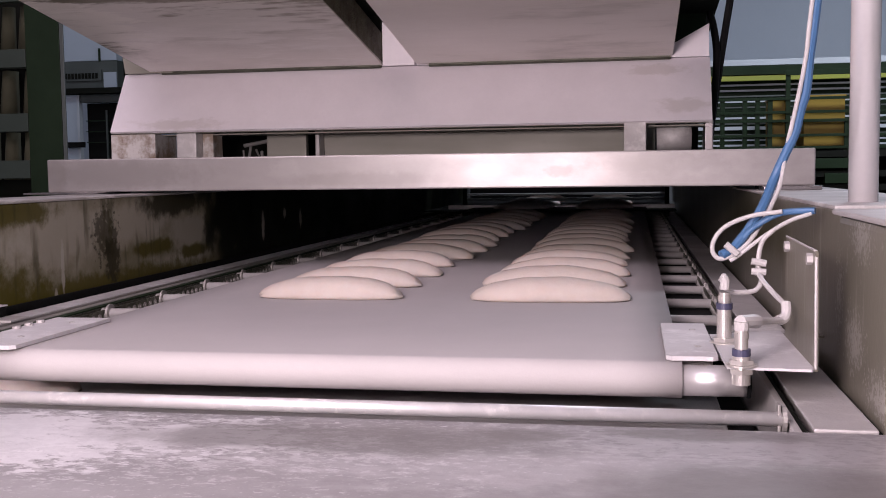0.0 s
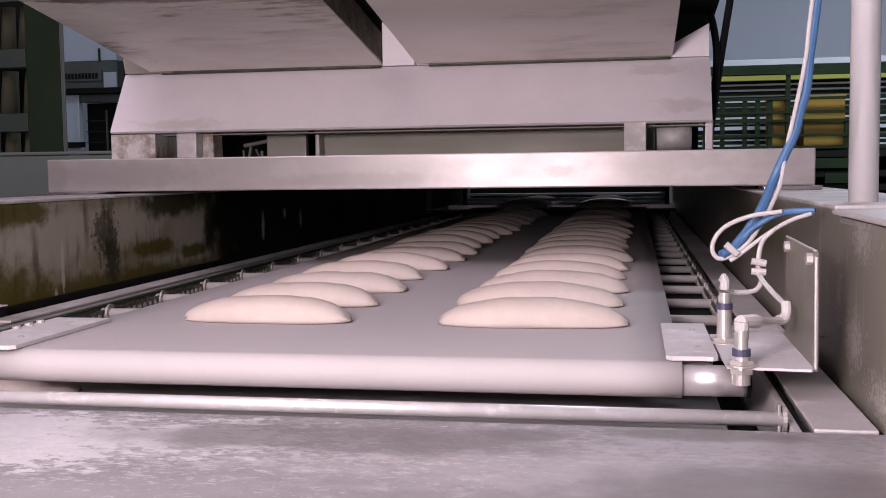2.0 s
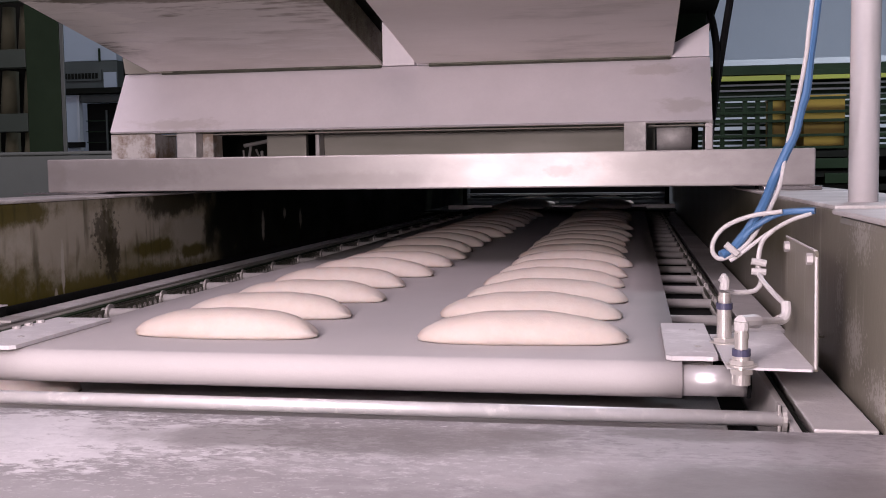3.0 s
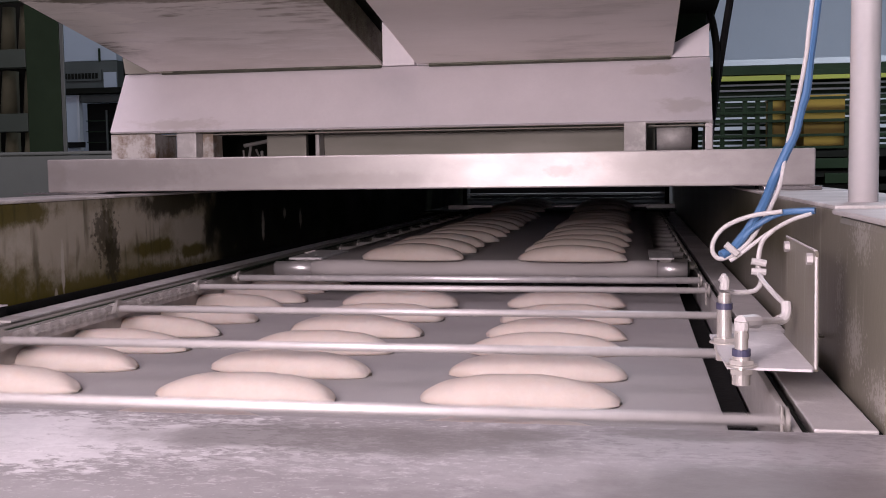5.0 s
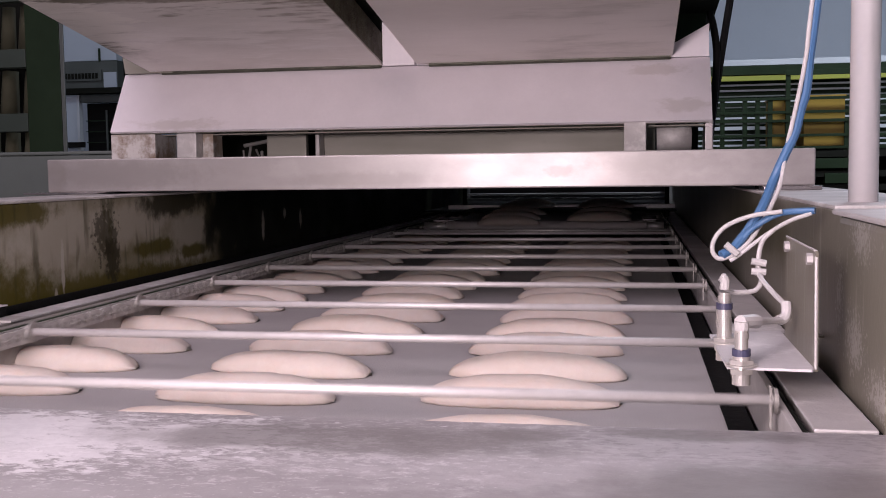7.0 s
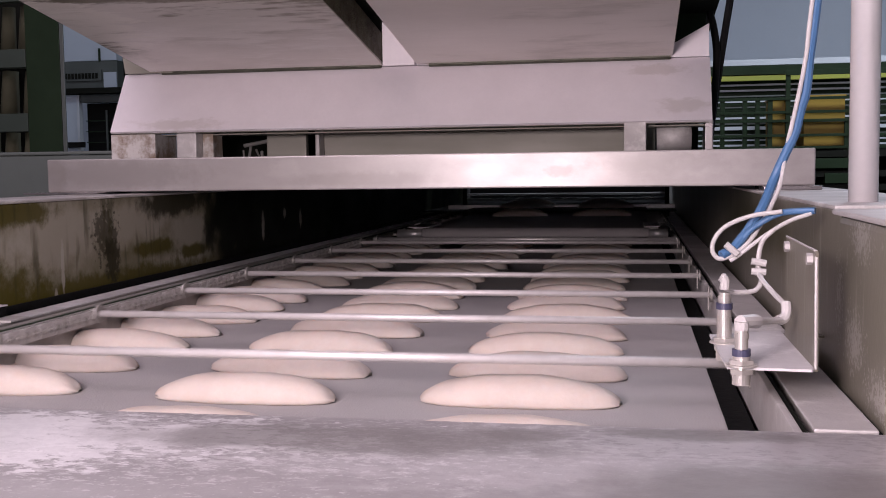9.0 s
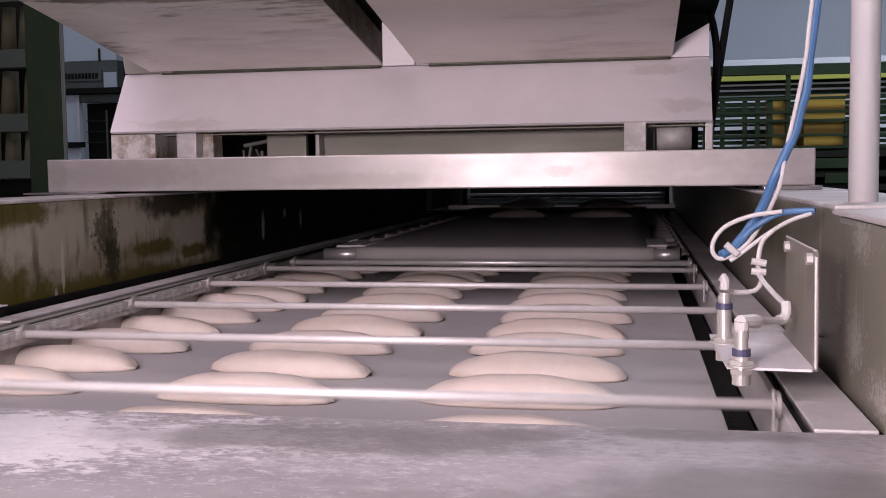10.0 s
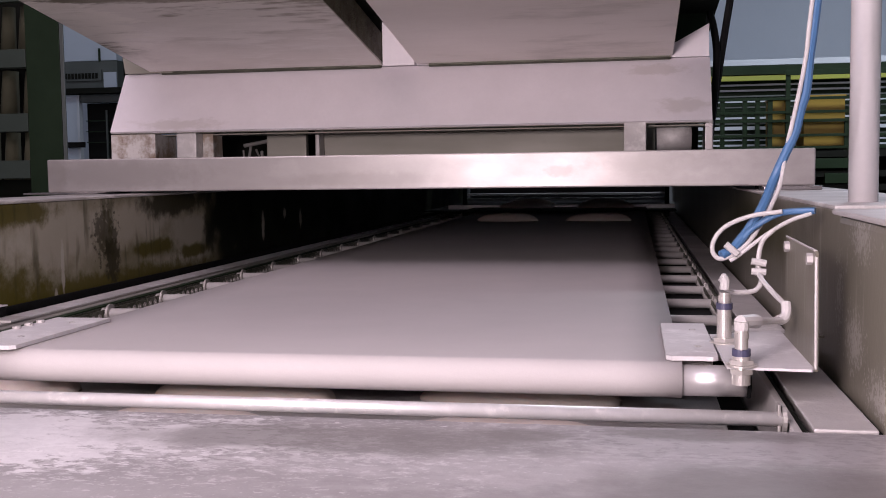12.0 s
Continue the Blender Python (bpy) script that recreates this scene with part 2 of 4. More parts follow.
COVER = material("oily_steel_cover", (0.205, 0.188, 0.150), (0.135, 0.122, 0.090), 0.44, 0.20, 3.5, 110, 0.05, rough2=0.34,
                 third=(0.46, 0.43, 0.40), third_range=(0.64, 0.74), third_scale=30, third_mask=5, stretch=(1, 1, 0.75))
drips(COVER, (0.46, 0.43, 0.39), 0.45, 0.60, 0.72, (1, 60, 4))
for y, z, ry, rz in ((-1.80, 1.02, 0.03, 0.02), (-1.70, 1.06, 0.02, 0.03), (-1.83, 1.135, 0.03, 0.015), (-1.93, 0.985, 0.04, 0.015)):
    stain(COVER, (-0.06, y, z), (0, ry, rz), (0.46, 0.43, 0.40), 9.0, 150, 0.5, 0.5, 4)
stain(COVER, (-0.06, -0.75, 1.10), (0, 0.55, 0.05), (0.060, 0.054, 0.022), 1.4, 9, 0.85, 0.5)
RAIL = material("rail_steel", (0.42, 0.40, 0.38), (0.28, 0.26, 0.24), 0.45, 0.6, 9, 120, 0.1, rough2=0.6)
CHROME = material("polished_rod", (0.74, 0.71, 0.71), (0.64, 0.615, 0.615), 0.30, 0.5, 12, 150, 0.05, rough2=0.35,
                  third=(0.80, 0.76, 0.74), third_range=(0.52, 0.62), third_scale=90, third_mask=9)
WHITEROD = material("floury_rod", (0.64, 0.605, 0.595), (0.54, 0.51, 0.50), 0.42, 0.3, 20, 150, 0.06, rough2=0.55)
CHAIN = material("oiled_chain", (0.10, 0.10, 0.075), (0.05, 0.05, 0.035), 0.45, 0.6, 30, 200, 0.2)
BELT = material("canvas_belt", (0.43, 0.398, 0.393), (0.395, 0.368, 0.362), 0.85, 0.0, 3, 400, 0.06, rough2=0.9)
HEARTH = material("hearth_belt", (0.365, 0.345, 0.34), (0.315, 0.297, 0.292), 0.85, 0.0, 4, 300, 0.2, rough2=0.9)
DOUGH = material("raw_dough", (0.50, 0.425, 0.378), (0.465, 0.392, 0.343), 0.6, 0.0, 10, 90, 0.10, rough2=0.72,
                 third=(0.54, 0.475, 0.43), third_range=(0.45, 0.75), third_scale=12)
DOUGH.node_tree.nodes["Principled BSDF"].inputs["Subsurface Weight"].default_value = 0.12
DOUGH.node_tree.nodes["Principled BSDF"].inputs["Subsurface Radius"].default_value = (0.01, 0.005, 0.003)
# DARK and BLACK also colour the sheets that stand in for shade
DARK = material("dark_iron_and_shade", (0.011, 0.012, 0.009), (0.006, 0.007, 0.005), 0.75, 0.0, 4, 80, 0.1)
BLACK = material("black_rubber_and_shade", (0.006, 0.006, 0.006), (0.009, 0.009, 0.009), 0.75, 0.0, 10, 80, 0.1)
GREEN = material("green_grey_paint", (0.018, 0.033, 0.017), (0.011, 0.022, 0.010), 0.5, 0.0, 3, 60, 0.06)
BLUEWALL = material("blue_grey_wall", (0.46, 0.53, 0.60), (0.42, 0.49, 0.56), 0.7, 0.0, 1, 40, 0.05)
WHITEPAINT = material("grey_white_paint", (0.52, 0.56, 0.60), (0.45, 0.50, 0.54), 0.5, 0.0, 2, 60, 0.05)
CONCRETE = material("concrete_floor", (0.26, 0.25, 0.24), (0.20, 0.19, 0.18), 0.7, 0.0, 1.5, 40, 0.15)
YELLOW = material("ochre_plastic_crate", (0.29, 0.185, 0.02), (0.23, 0.145, 0.015), 0.5, 0.0, 3, 60, 0.05)
LIME = material("yellow_green_paint", (0.30, 0.33, 0.05), (0.25, 0.28, 0.04), 0.5, 0.0, 3, 60, 0.05)
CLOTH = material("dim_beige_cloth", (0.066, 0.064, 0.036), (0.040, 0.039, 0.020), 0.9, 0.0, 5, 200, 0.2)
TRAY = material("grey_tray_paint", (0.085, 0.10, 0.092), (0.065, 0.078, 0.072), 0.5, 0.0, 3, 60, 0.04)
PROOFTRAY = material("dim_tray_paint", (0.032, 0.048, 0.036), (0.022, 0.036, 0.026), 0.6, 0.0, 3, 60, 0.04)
BLUE = material("blue_hose", (0.065, 0.155, 0.30), (0.05, 0.125, 0.25), 0.3, 0.0, 10, 90, 0.03)
WHITEPL = material("white_cable", (0.50, 0.475, 0.47), (0.43, 0.41, 0.40), 0.45, 0.0, 20, 120, 0.05)
NAVY = material("blue_ring_plastic", (0.06, 0.06, 0.11), (0.045, 0.045, 0.085), 0.4, 0.0, 20, 100, 0.02)
RUST = material("rust_stained_steel", (0.36, 0.30, 0.24), (0.14, 0.085, 0.05), 0.7, 0.2, 14, 90, 0.2,
                third=(0.5, 0.47, 0.45), third_range=(0.44, 0.56), third_scale=9)

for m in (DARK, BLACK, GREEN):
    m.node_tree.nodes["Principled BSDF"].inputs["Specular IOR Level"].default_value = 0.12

# ---- mesh helpers ----


def mesh_of(name, bm, mat, smooth=False):
    bmesh.ops.recalc_face_normals(bm, faces=bm.faces)
    me = bpy.data.meshes.new(name)
    bm.to_mesh(me)
    bm.free()
    me.materials.append(mat)
    if smooth:
        for p in me.polygons:
            p.use_smooth = True
    return me


def part(name, bm, mat, parent, label="", smooth=False):
    ob = new(name, mesh_of(name, bm, mat, smooth))
    ob.parent = parent
    if label:
        ob["label"] = label
    return ob


def thing(name, at, label, category, group="", kind=""):
    ob = new(name)
    ob.empty_display_size = 0.05
    ob.matrix_basis = pose(*at)
    return tagged(ob, label, category, group, kind)


def single(name, bm, mat, label, category, group="", kind="", smooth=False):
    return tagged(new(name, mesh_of(name, bm, mat, smooth)), label, category, group, kind)


def box(bm, x0, x1, y0, y1, z0, z1, bevel=0.002):
    r = bmesh.ops.create_cube(bm, size=1)
    vs = r["verts"]
    for v in vs:
        v.co = (x0 + (v.co.x + 0.5) * (x1 - x0), y0 + (v.co.y + 0.5) * (y1 - y0), z0 + (v.co.z + 0.5) * (z1 - z0))
    if bevel:
        es = list({e for v in vs for e in v.link_edges})
        bmesh.ops.bevel(bm, geom=es, offset=bevel, segments=2, affect="EDGES", profile=0.6)
    return bm


def boxes(*rows, bevel=0.002):
    bm = bmesh.new()
    for r in rows:
        box(bm, *r, bevel=bevel)
    return bm


def cyl(bm, a, b, r, n=16, r2=None):
    a, b = Vector(a), Vector(b)
    q = (b - a).to_track_quat("Z", "Y").to_matrix().to_4x4()
    bmesh.ops.create_cone(bm, cap_ends=True, segments=n, radius1=r, radius2=r if r2 is None else r2, depth=(b - a).length,
                          matrix=Matrix.Translation((a + b) / 2) @ q)
    return bm


def rod(a, b, r, n=16):
    return cyl(bmesh.new(), a, b, r, n)


def spline(points, n=8):
    """Points along a smooth curve through the given ones."""
    p = [Vector(v) for v in points]
    p = [2 * p[0] - p[1]] + p + [2 * p[-1] - p[-2]]
    out = []
    for i in range(1, len(p) - 2):
        for j in range(n):
            t = j / n
            out.append(0.5 * (2 * p[i] + (p[i + 1] - p[i - 1]) * t + (2 * p[i - 1] - 5 * p[i] + 4 * p[i + 1] - p[i + 2]) * t * t
                              + (3 * p[i] - p[i - 1] - 3 * p[i + 1] + p[i + 2]) * t ** 3))
    return out + [p[-2]]


def hose(points, r, n=8, sides=10):
    bm = bmesh.new()
    pts = spline(points, n)
    rings, up = [], Vector((0.3, 0.2, 1)).normalized()
    for i, p in enumerate(pts):
        d = (pts[min(i + 1, len(pts) - 1)] - pts[max(i - 1, 0)]).normalized()
        u = (up - d * up.dot(d)).normalized()
        up = u
        w = d.cross(u)
        rings.append([bm.verts.new(p + r * (math.cos(a) * u + math.sin(a) * w))
                      for a in (2 * math.pi * k / sides for k in range(sides))])
    for a, b in zip(rings, rings[1:]):
        for k in range(sides):
            bm.faces.new((a[k], a[(k + 1) % sides], b[(k + 1) % sides], b[k]))
    bm.faces.new(rings[0]), bm.faces.new(rings[-1])
    return bm


def prism(outline, x0, x1, axis=0):
    """Pushes an outline through a thickness: axis 0 takes (y, z) outlines along x, axis 1 (x, z) along y, axis 2 (x, y) along z."""
    bm = bmesh.new()

    def at(p, t):
        return ((t, p[0], p[1]), (p[0], t, p[1]), (p[0], p[1], t))[axis]
    a = [bm.verts.new(at(p, x0)) for p in outline]
    b = [bm.verts.new(at(p, x1)) for p in outline]
    bm.faces.new(a), bm.faces.new(b)
    for i in range(len(a)):
        j = (i + 1) % len(a)
        bm.faces.new((a[i], a[j], b[j], b[i]))
    return bm


# ---- hall ----
def hall():
    for name, dims, mat, label in (
            ("floor", (-7, 6, -6, 12, -0.2, 0), CONCRETE, "grey concrete factory floor"),
            ("ceiling", (-7.2, 6.2, -6.2, 12.2, 5.5, 5.7), WHITEPAINT, "pale painted hall ceiling"),
            ("wall_north", (-7, 6, 12, 12.2, 0, 5.5), BLUEWALL, "blue-grey sheet wall of the hall"),
            ("wall_south", (-7, 6, -6.2, -6, 0, 5.5), WHITEPAINT, "pale wall of the hall behind the loader"),
            ("wall_west", (-7.2, -7, -6.2, 12.2, 0, 5.5), BLUEWALL, "blue-grey wall of the hall"),
            ("wall_east", (6, 6.2, -6.2, 12.2, 0, 5.5), BLUEWALL, "blue-grey wall of the hall")):
        tagged(single(name, boxes(dims, bevel=0), mat, label, "wall" if "wall" in name else name), kind="structure")


# ---- the loader's fixed frame ----
def side_frames():
    left = thing("side_frame", (-1.19, 3.0, 0), "stained steel side frame of the oven loader, floury patches", "frame")
    lx = Matrix.Translation((1.19, -3.0, 0))

    def put(name, bm, mat, parent, m, label=""):
        bm.transform(m)
        return part(name, bm, mat, parent, label)
    put("side_panel", boxes((-1.27, -1.10, 0.2, 9.0, 0, C - 0.050)), LEFTWALL, left, lx, "stained steel panel, tunnel shade painted black farther in")
    put("top_cap", boxes((-1.275, -1.095, 0.2, 9.0, C - 0.0495, C - 0.044)), DUSTY, left, lx, "floury folded top edge")
    put("shim_plate", boxes((-1.385, -1.20, 2.20, 2.36, C - 0.0435, C - 0.0395), bevel=0.001), STEEL, left, lx)
    put("shim_plate", boxes((-1.30, -1.17, 2.21, 2.35, C - 0.0475, C - 0.0440), bevel=0.001), STEEL, left, lx)
    right = thing("side_frame", (0.30, 3.0, 0), "stained steel side frame with a rounded near cover", "frame")
    rx = Matrix.Translation((-0.30, -3.0, 0))
    put("side_panel", boxes((0.242, 0.42, 1.30, 9.0, 0, C - 0.0540)), COVER, right, rx)
    put("top_cap", boxes((0.239, 0.425, 1.33, 9.0, C - 0.0535, C - 0.048)), DUSTY, right, rx, "floury folded top edge")
    put("near_cover", boxes((0.238, 0.64, 1.045, 1.30, 0, C - 0.0588), bevel=0.008), COVER, right, rx, "near steel cover with streaks of flour")
    put("cover_lip", boxes((0.233, 0.66, 1.04, 1.315, C - 0.0583, C - 0.0515), bevel=0.003), DUSTY, right, rx)
    put("shim_plate", boxes((0.258, 0.37, 2.19, 2.35, C - 0.0475, C - 0.0395), bevel=0.001), STEEL, right, rx)


def rails():
    r = thing("chain_rail", (-1.0, 3.0, 0), "floury steel chain rail along the side frame", "rail", "chain rails")
    m = Matrix.Translation((1.0, -3.0, 0))

    def put(name, dims, mat, parent, mm, label=""):
        bm = boxes(dims)
        bm.transform(mm)
        part(name, bm, mat, parent, label)
    put("top_flange", (-1.077, -1.033, 0.95, 9.0, C - 0.254, C - 0.243), CAKED, r, m)
    put("channel", (-1.0325, -1.0095, 0.95, 9.0, C - 0.262, C - 0.2556), GREEN, r, m, "oily green channel")
    put("guide_bar", (-1.0265, -1.0215, 0.95, 9.0, C - 0.2555, C - 0.2430), RAIL, r, m, "thin worn guide bar")
    put("inner_flange", (-1.009, -0.991, 0.95, 9.0, C - 0.2535, C - 0.2433), RAIL, r, m)
    put("chain_guard", (-0.986, -0.971, 1.06, 9.0, C - 0.2462, C - 0.2430), GREEN, r, m, "thin oily strip above the chain")
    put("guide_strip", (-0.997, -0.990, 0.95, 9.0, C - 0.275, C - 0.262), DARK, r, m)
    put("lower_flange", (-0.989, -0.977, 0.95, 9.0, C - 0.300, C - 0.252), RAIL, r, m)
    # black strip for the shade in the gap at the wall's foot
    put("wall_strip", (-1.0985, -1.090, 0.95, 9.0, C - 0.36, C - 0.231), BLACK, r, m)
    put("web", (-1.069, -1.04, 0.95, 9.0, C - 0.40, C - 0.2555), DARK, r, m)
    stop = thing("limit_switch", (-1.055, 1.56, C - 0.2425), "small dark switch block on a pale plate on the rail", "switch")
    part("foot_plate", boxes((-0.022, 0.040, 0.0, 0.055, 0.0, 0.004), bevel=0.001), DUSTY, stop)
    part("block", boxes((-0.020, 0.004, 0.012, 0.045, 0.0045, 0.022), bevel=0.002), BLACK, stop, "dark plastic block")
    part("block_rim", boxes((-0.022, 0.006, 0.010, 0.047, 0.0222, 0.0245), bevel=0.001), PANEL, stop, "pale lid")
    q = thing("chain_rail", (0.19, 3.0, 0), "floury steel chain rail along the side frame", "rail", "chain rails")
    m = Matrix.Translation((-0.19, -3.0, 0))
    put("top_flange", (0.171, 0.2310, 1.040, 9.0, C - 0.2575, C - 0.253), DUSTY, q, m)
    # black strip that paints the gap beside the wall dark
    put("gap_strip", (0.2315, 0.2375, 1.045, 9.0, C - 0.275, C - 0.259), BLACK, q, m)
    put("guide_strip", (0.164, 0.170, 1.04, 9.0, C - 0.300, C - 0.262), DARK, q, m)
    put("inner_strip", (0.1535, 0.1625, 1.045, 9.0, C - 0.33, C - 0.2585), DUSTY, q, m, "floury inner strip")
    put("web", (0.176, 0.207, 1.05, 9.0, C - 0.42, C - 0.2580), RAIL, q, m)


def hearth():
    h = thing("oven_belt", (-0.47, 3.0, C - 0.313), "pale grey hearth belt under the loader, lined with loaves", "conveyor")
    part("belt", boxes((-0.59, 0.582, -2.05, 4.5, -0.008, 0), bevel=0.003), HEARTH, h)
    # black sheet in place of the gap's shade; hides the returning rods
    part("gap_pan", boxes((0.583, 0.6225, -1.84, 6.0, -0.030, -0.022), bevel=0), BLACK, h, "black sheet for the shaded gap beside the belt")
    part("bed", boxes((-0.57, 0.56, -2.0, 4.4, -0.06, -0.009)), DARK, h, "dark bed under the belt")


def front_table():
    t = thing("front_table", (-0.4, 0.5, 0), "floury steel plate before the conveyor, scattered with flour", "table")
    part("tabletop", boxes((-1.2, 1.1, -1.1, 0.536, C - 0.269, C - 0.255), bevel=0.003), PLATE, t)
    part("apron", boxes((-1.1, 0.9, -1.0, -0.05, 0.0, C - 0.27)), DARK, t)


def beam_and_hood():
    b = thing("cross_beam", (-0.493, 2.29, C), "scratched stainless square beam across both side frames", "beam")
    part("tube", boxes((-0.859, 0.859, -0.04, 0.04, -0.0392, 0.037), bevel=0.003), BEAMSTEEL, b)
    h = thing("machine_hood", (-0.55, 2.5, C), "steel hood with a sloping front panel above the beam", "hood")
    # sloping sheet, its lip and returns
    part("front_panel", prism([(-0.10, 0.105), (-0.096, 0.101), (-0.006, 0.249), (-0.010, 0.252)], -0.719, 0.721), PANEL, h)
    part("panel_lip", boxes((-0.719, 0.721, -0.095, -0.06, 0.0995, 0.103), bevel=0.001), DULL, h)
    part("top_cover", boxes((-0.72, 0.721, 0.0, 1.6, 0.254, 0.262)), PANEL, h)
    part("end_leg", boxes((-0.722, -0.605, -0.092, 0.03, 0.0375, 0.0985)), RUST, h, "rust-stained end leg")
    for x0, x1, zt in ((-0.547, -0.496, 0.0985), (0.527, 0.577, 0.104)):
        part("foot", boxes((x0, x1, -0.098, 0.03, 0.0375, zt), bevel=0.003), DUSTY, h, "pale square foot")
    part("foot_return", boxes((-0.4955, -0.468, -0.06, 0.0, 0.0375, 0.0985), bevel=0.002), RUST, h, "stained foot return")
    part("rear_plate", boxes((-0.221, 0.60, 0.060, 0.066, 0.0375, 0.20)), DULL, h)
    part("rear_plate", boxes((-0.366, -0.262, 0.04, 0.06, 0.0375, 0.125)), DULL, h)
    part("rear_rib", boxes((-0.232, -0.2215, 0.02, 0.06, 0.0375, 0.125)), DUSTY, h)
    part("under_lip", boxes((-0.60, 0.71, -0.059, 0.02, 0.094, 0.0975), bevel=0.001), DULL, h, "folded underside of the panel")
    # dark sheet added as the shade inside the hood
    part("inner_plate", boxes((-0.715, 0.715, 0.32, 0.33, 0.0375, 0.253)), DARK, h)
    rk = random.Random(4)
    for i in range(7):
        x = -0.455 + i * 0.017
        part("spindle", rod((x, 0.10 + rk.uniform(0, 0.05), 0.0376), (x + rk.uniform(-0.006, 0.006), 0.12, 0.052 + rk.uniform(0, 0.018)), rk.uniform(0.002, 0.0042), 8), RAIL, h)
    part("drive_arm", rod((-0.46, 0.13, 0.072), (-0.385, 0.11, 0.083), 0.005, 10), RAIL, h)
    part("drive_arm", rod((-0.60, 0.10, 0.090), (-0.54, 0.10, 0.045), 0.007, 10), GREEN, h)
    part("drum", rod((0.602, 0.0, 0.068), (0.680, 0.0, 0.068), 0.030, 24), DUSTY, h, smooth=True)
    part("end_frame", boxes((0.706, 0.7235, -0.092, 0.0, 0.0375, 0.104), bevel=0.002), STEEL, h)
    # unseen roof added to darken the tunnel; its slot lights the cross bars
    part("roof", boxes((-0.78, 0.92, -0.165, 3.10, 0.0285, 0.0365)), DARK, h, "unseen dark plate that keeps the tunnel dark")
    part("roof", boxes((-0.78, 0.92, 3.26, 4.1, 0.0285, 0.0365)), DARK, h, "unseen dark plate that keeps the tunnel's end dark")


def troughs():
    """Two tilted troughs that overhang the hood towards the front."""
    for x0, x1, mat, label in ((-1.196, -0.597, FLOURED, "flour-streaked tilted steel trough above the hood"),
                               (-0.513, 0.087, TROUGH, "tilted steel trough above the hood")):
        t = thing("dough_trough", ((x0 + x1) / 2, 2.5, C + 0.252), label, "trough", "troughs over the hood")
        w = (x1 - x0) / 2
        slope = 0.160
        part("bottom_sheet", prism([(0, 0.006), (-0.02, 0.004), (-0.62, slope * 0.62), (-0.62, slope * 0.62 + 0.006), (-0.02, 0.010), (0, 0.012)], -w, w), mat, t)
        part("side_plate", prism([(0, 0.007), (-0.62, slope * 0.62 + 0.001), (-0.62, slope * 0.62 + 0.075), (0, 0.075)], w - 0.005, w + 0.001), ROUGH, t, "rough stained side plate")
        part("side_plate", prism([(0, 0.007), (-0.62, slope * 0.62 + 0.001), (-0.62, slope * 0.62 + 0.075), (0, 0.075)], -w - 0.001, -w + 0.005), ROUGH, t)
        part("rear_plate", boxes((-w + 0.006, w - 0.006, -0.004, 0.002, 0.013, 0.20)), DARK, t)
        part("lower_edge", rod((-w + 0.03, -0.016, 0.003), (w - 0.004, -0.016, 0.003), 0.0065, 10), CHAIN, t, "dark oily lower edge")
        if x0 < -1:
            # coloured darker to offset the frontal light on this upright plate
            part("end_plate", prism([(-w - 0.066, 0.001), (-w + 0.060, 0.001), (-w + 0.060, 0.012), (-w - 0.002, 0.040), (-w - 0.074, 0.052)], -0.024, -0.016, axis=1), DULL, t)
    # sheet added to stop light falling between the troughs onto the hood
    cover = thing("trough_cover", (-0.55, 2.5, C + 0.252), "added dark sheet blocking light above the troughs", "cover")
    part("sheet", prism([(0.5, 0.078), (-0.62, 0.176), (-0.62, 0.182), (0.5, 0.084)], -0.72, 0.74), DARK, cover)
    for x0, x1 in ((-0.594, -0.516), (0.085, 0.168)):
        g = thing("trough_bracket", ((x0 + x1) / 2, 2.49, C + 0.252), "steel gusset bracket between the troughs", "bracket", "trough brackets")
        w = (x1 - x0) / 2
        if x0 < 0:
            part("gusset", prism([(-w, 0.001), (w, 0.001), (w, 0.02), (-w, 0.105)], -0.02, 0.03, axis=1), PANEL, g)
        else:
            part("gusset", prism([(-w, 0.001), (w, 0.001), (w, 0.075), (-w, 0.03)], -0.01, 0.03, axis=1), PANEL, g)
            part("back_plate", boxes((-w, w, 0.10, 0.11, 0.02, 0.5)), GREEN, g)


def far_bars():
    f = thing("transfer_frame", (-0.34, 5.6, C), "dark frame with bright cross bars at the tunnel's end", "frame")
    for dz, a, b, r in ((-0.132, -0.55, 0.50, 0.006), (-0.160, -0.55, 0.50, 0.009)):
        part("cross_bar", rod((a, 0, dz), (b, 0, dz), r, 12), POST, f)
    part("lip_strip", boxes((-0.60, 0.54, -0.30, -0.285, -0.200, -0.178), bevel=0.002), POST, f, "pale strip before the bars")
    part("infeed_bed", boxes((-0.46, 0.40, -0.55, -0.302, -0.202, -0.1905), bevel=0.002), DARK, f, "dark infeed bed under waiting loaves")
    # black sheet added to keep the floor behind the bars dark
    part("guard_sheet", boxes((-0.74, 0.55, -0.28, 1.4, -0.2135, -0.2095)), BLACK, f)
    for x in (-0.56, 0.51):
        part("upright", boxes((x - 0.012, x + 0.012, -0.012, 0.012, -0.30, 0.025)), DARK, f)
    # black plate stands in for the tunnel's shade
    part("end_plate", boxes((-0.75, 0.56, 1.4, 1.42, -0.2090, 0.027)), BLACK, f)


# ---- what the carriage carries ----
def roller_end(bm, x, side):
    """Disc and hub on a rod's end; side is the way outwards."""
    cyl(bm, (x, 0, 0), (x + side * 0.004, 0, 0), 0.017, 16)
    cyl(bm, (x + side * 0.004, 0, 0), (x + side * 0.016, 0, 0), 0.010, 12)


def chain_run(bm, x, y0, y1, step=0.045):
    y = y0
    while y < y1 - 0.01:
        box(bm, x - 0.009, x - 0.006, y, y + step * 0.90, -0.017, 0.007, bevel=0)
        box(bm, x + 0.006, x + 0.009, y, y + step * 0.90, -0.017, 0.007, bevel=0)
        y += step
    return bm


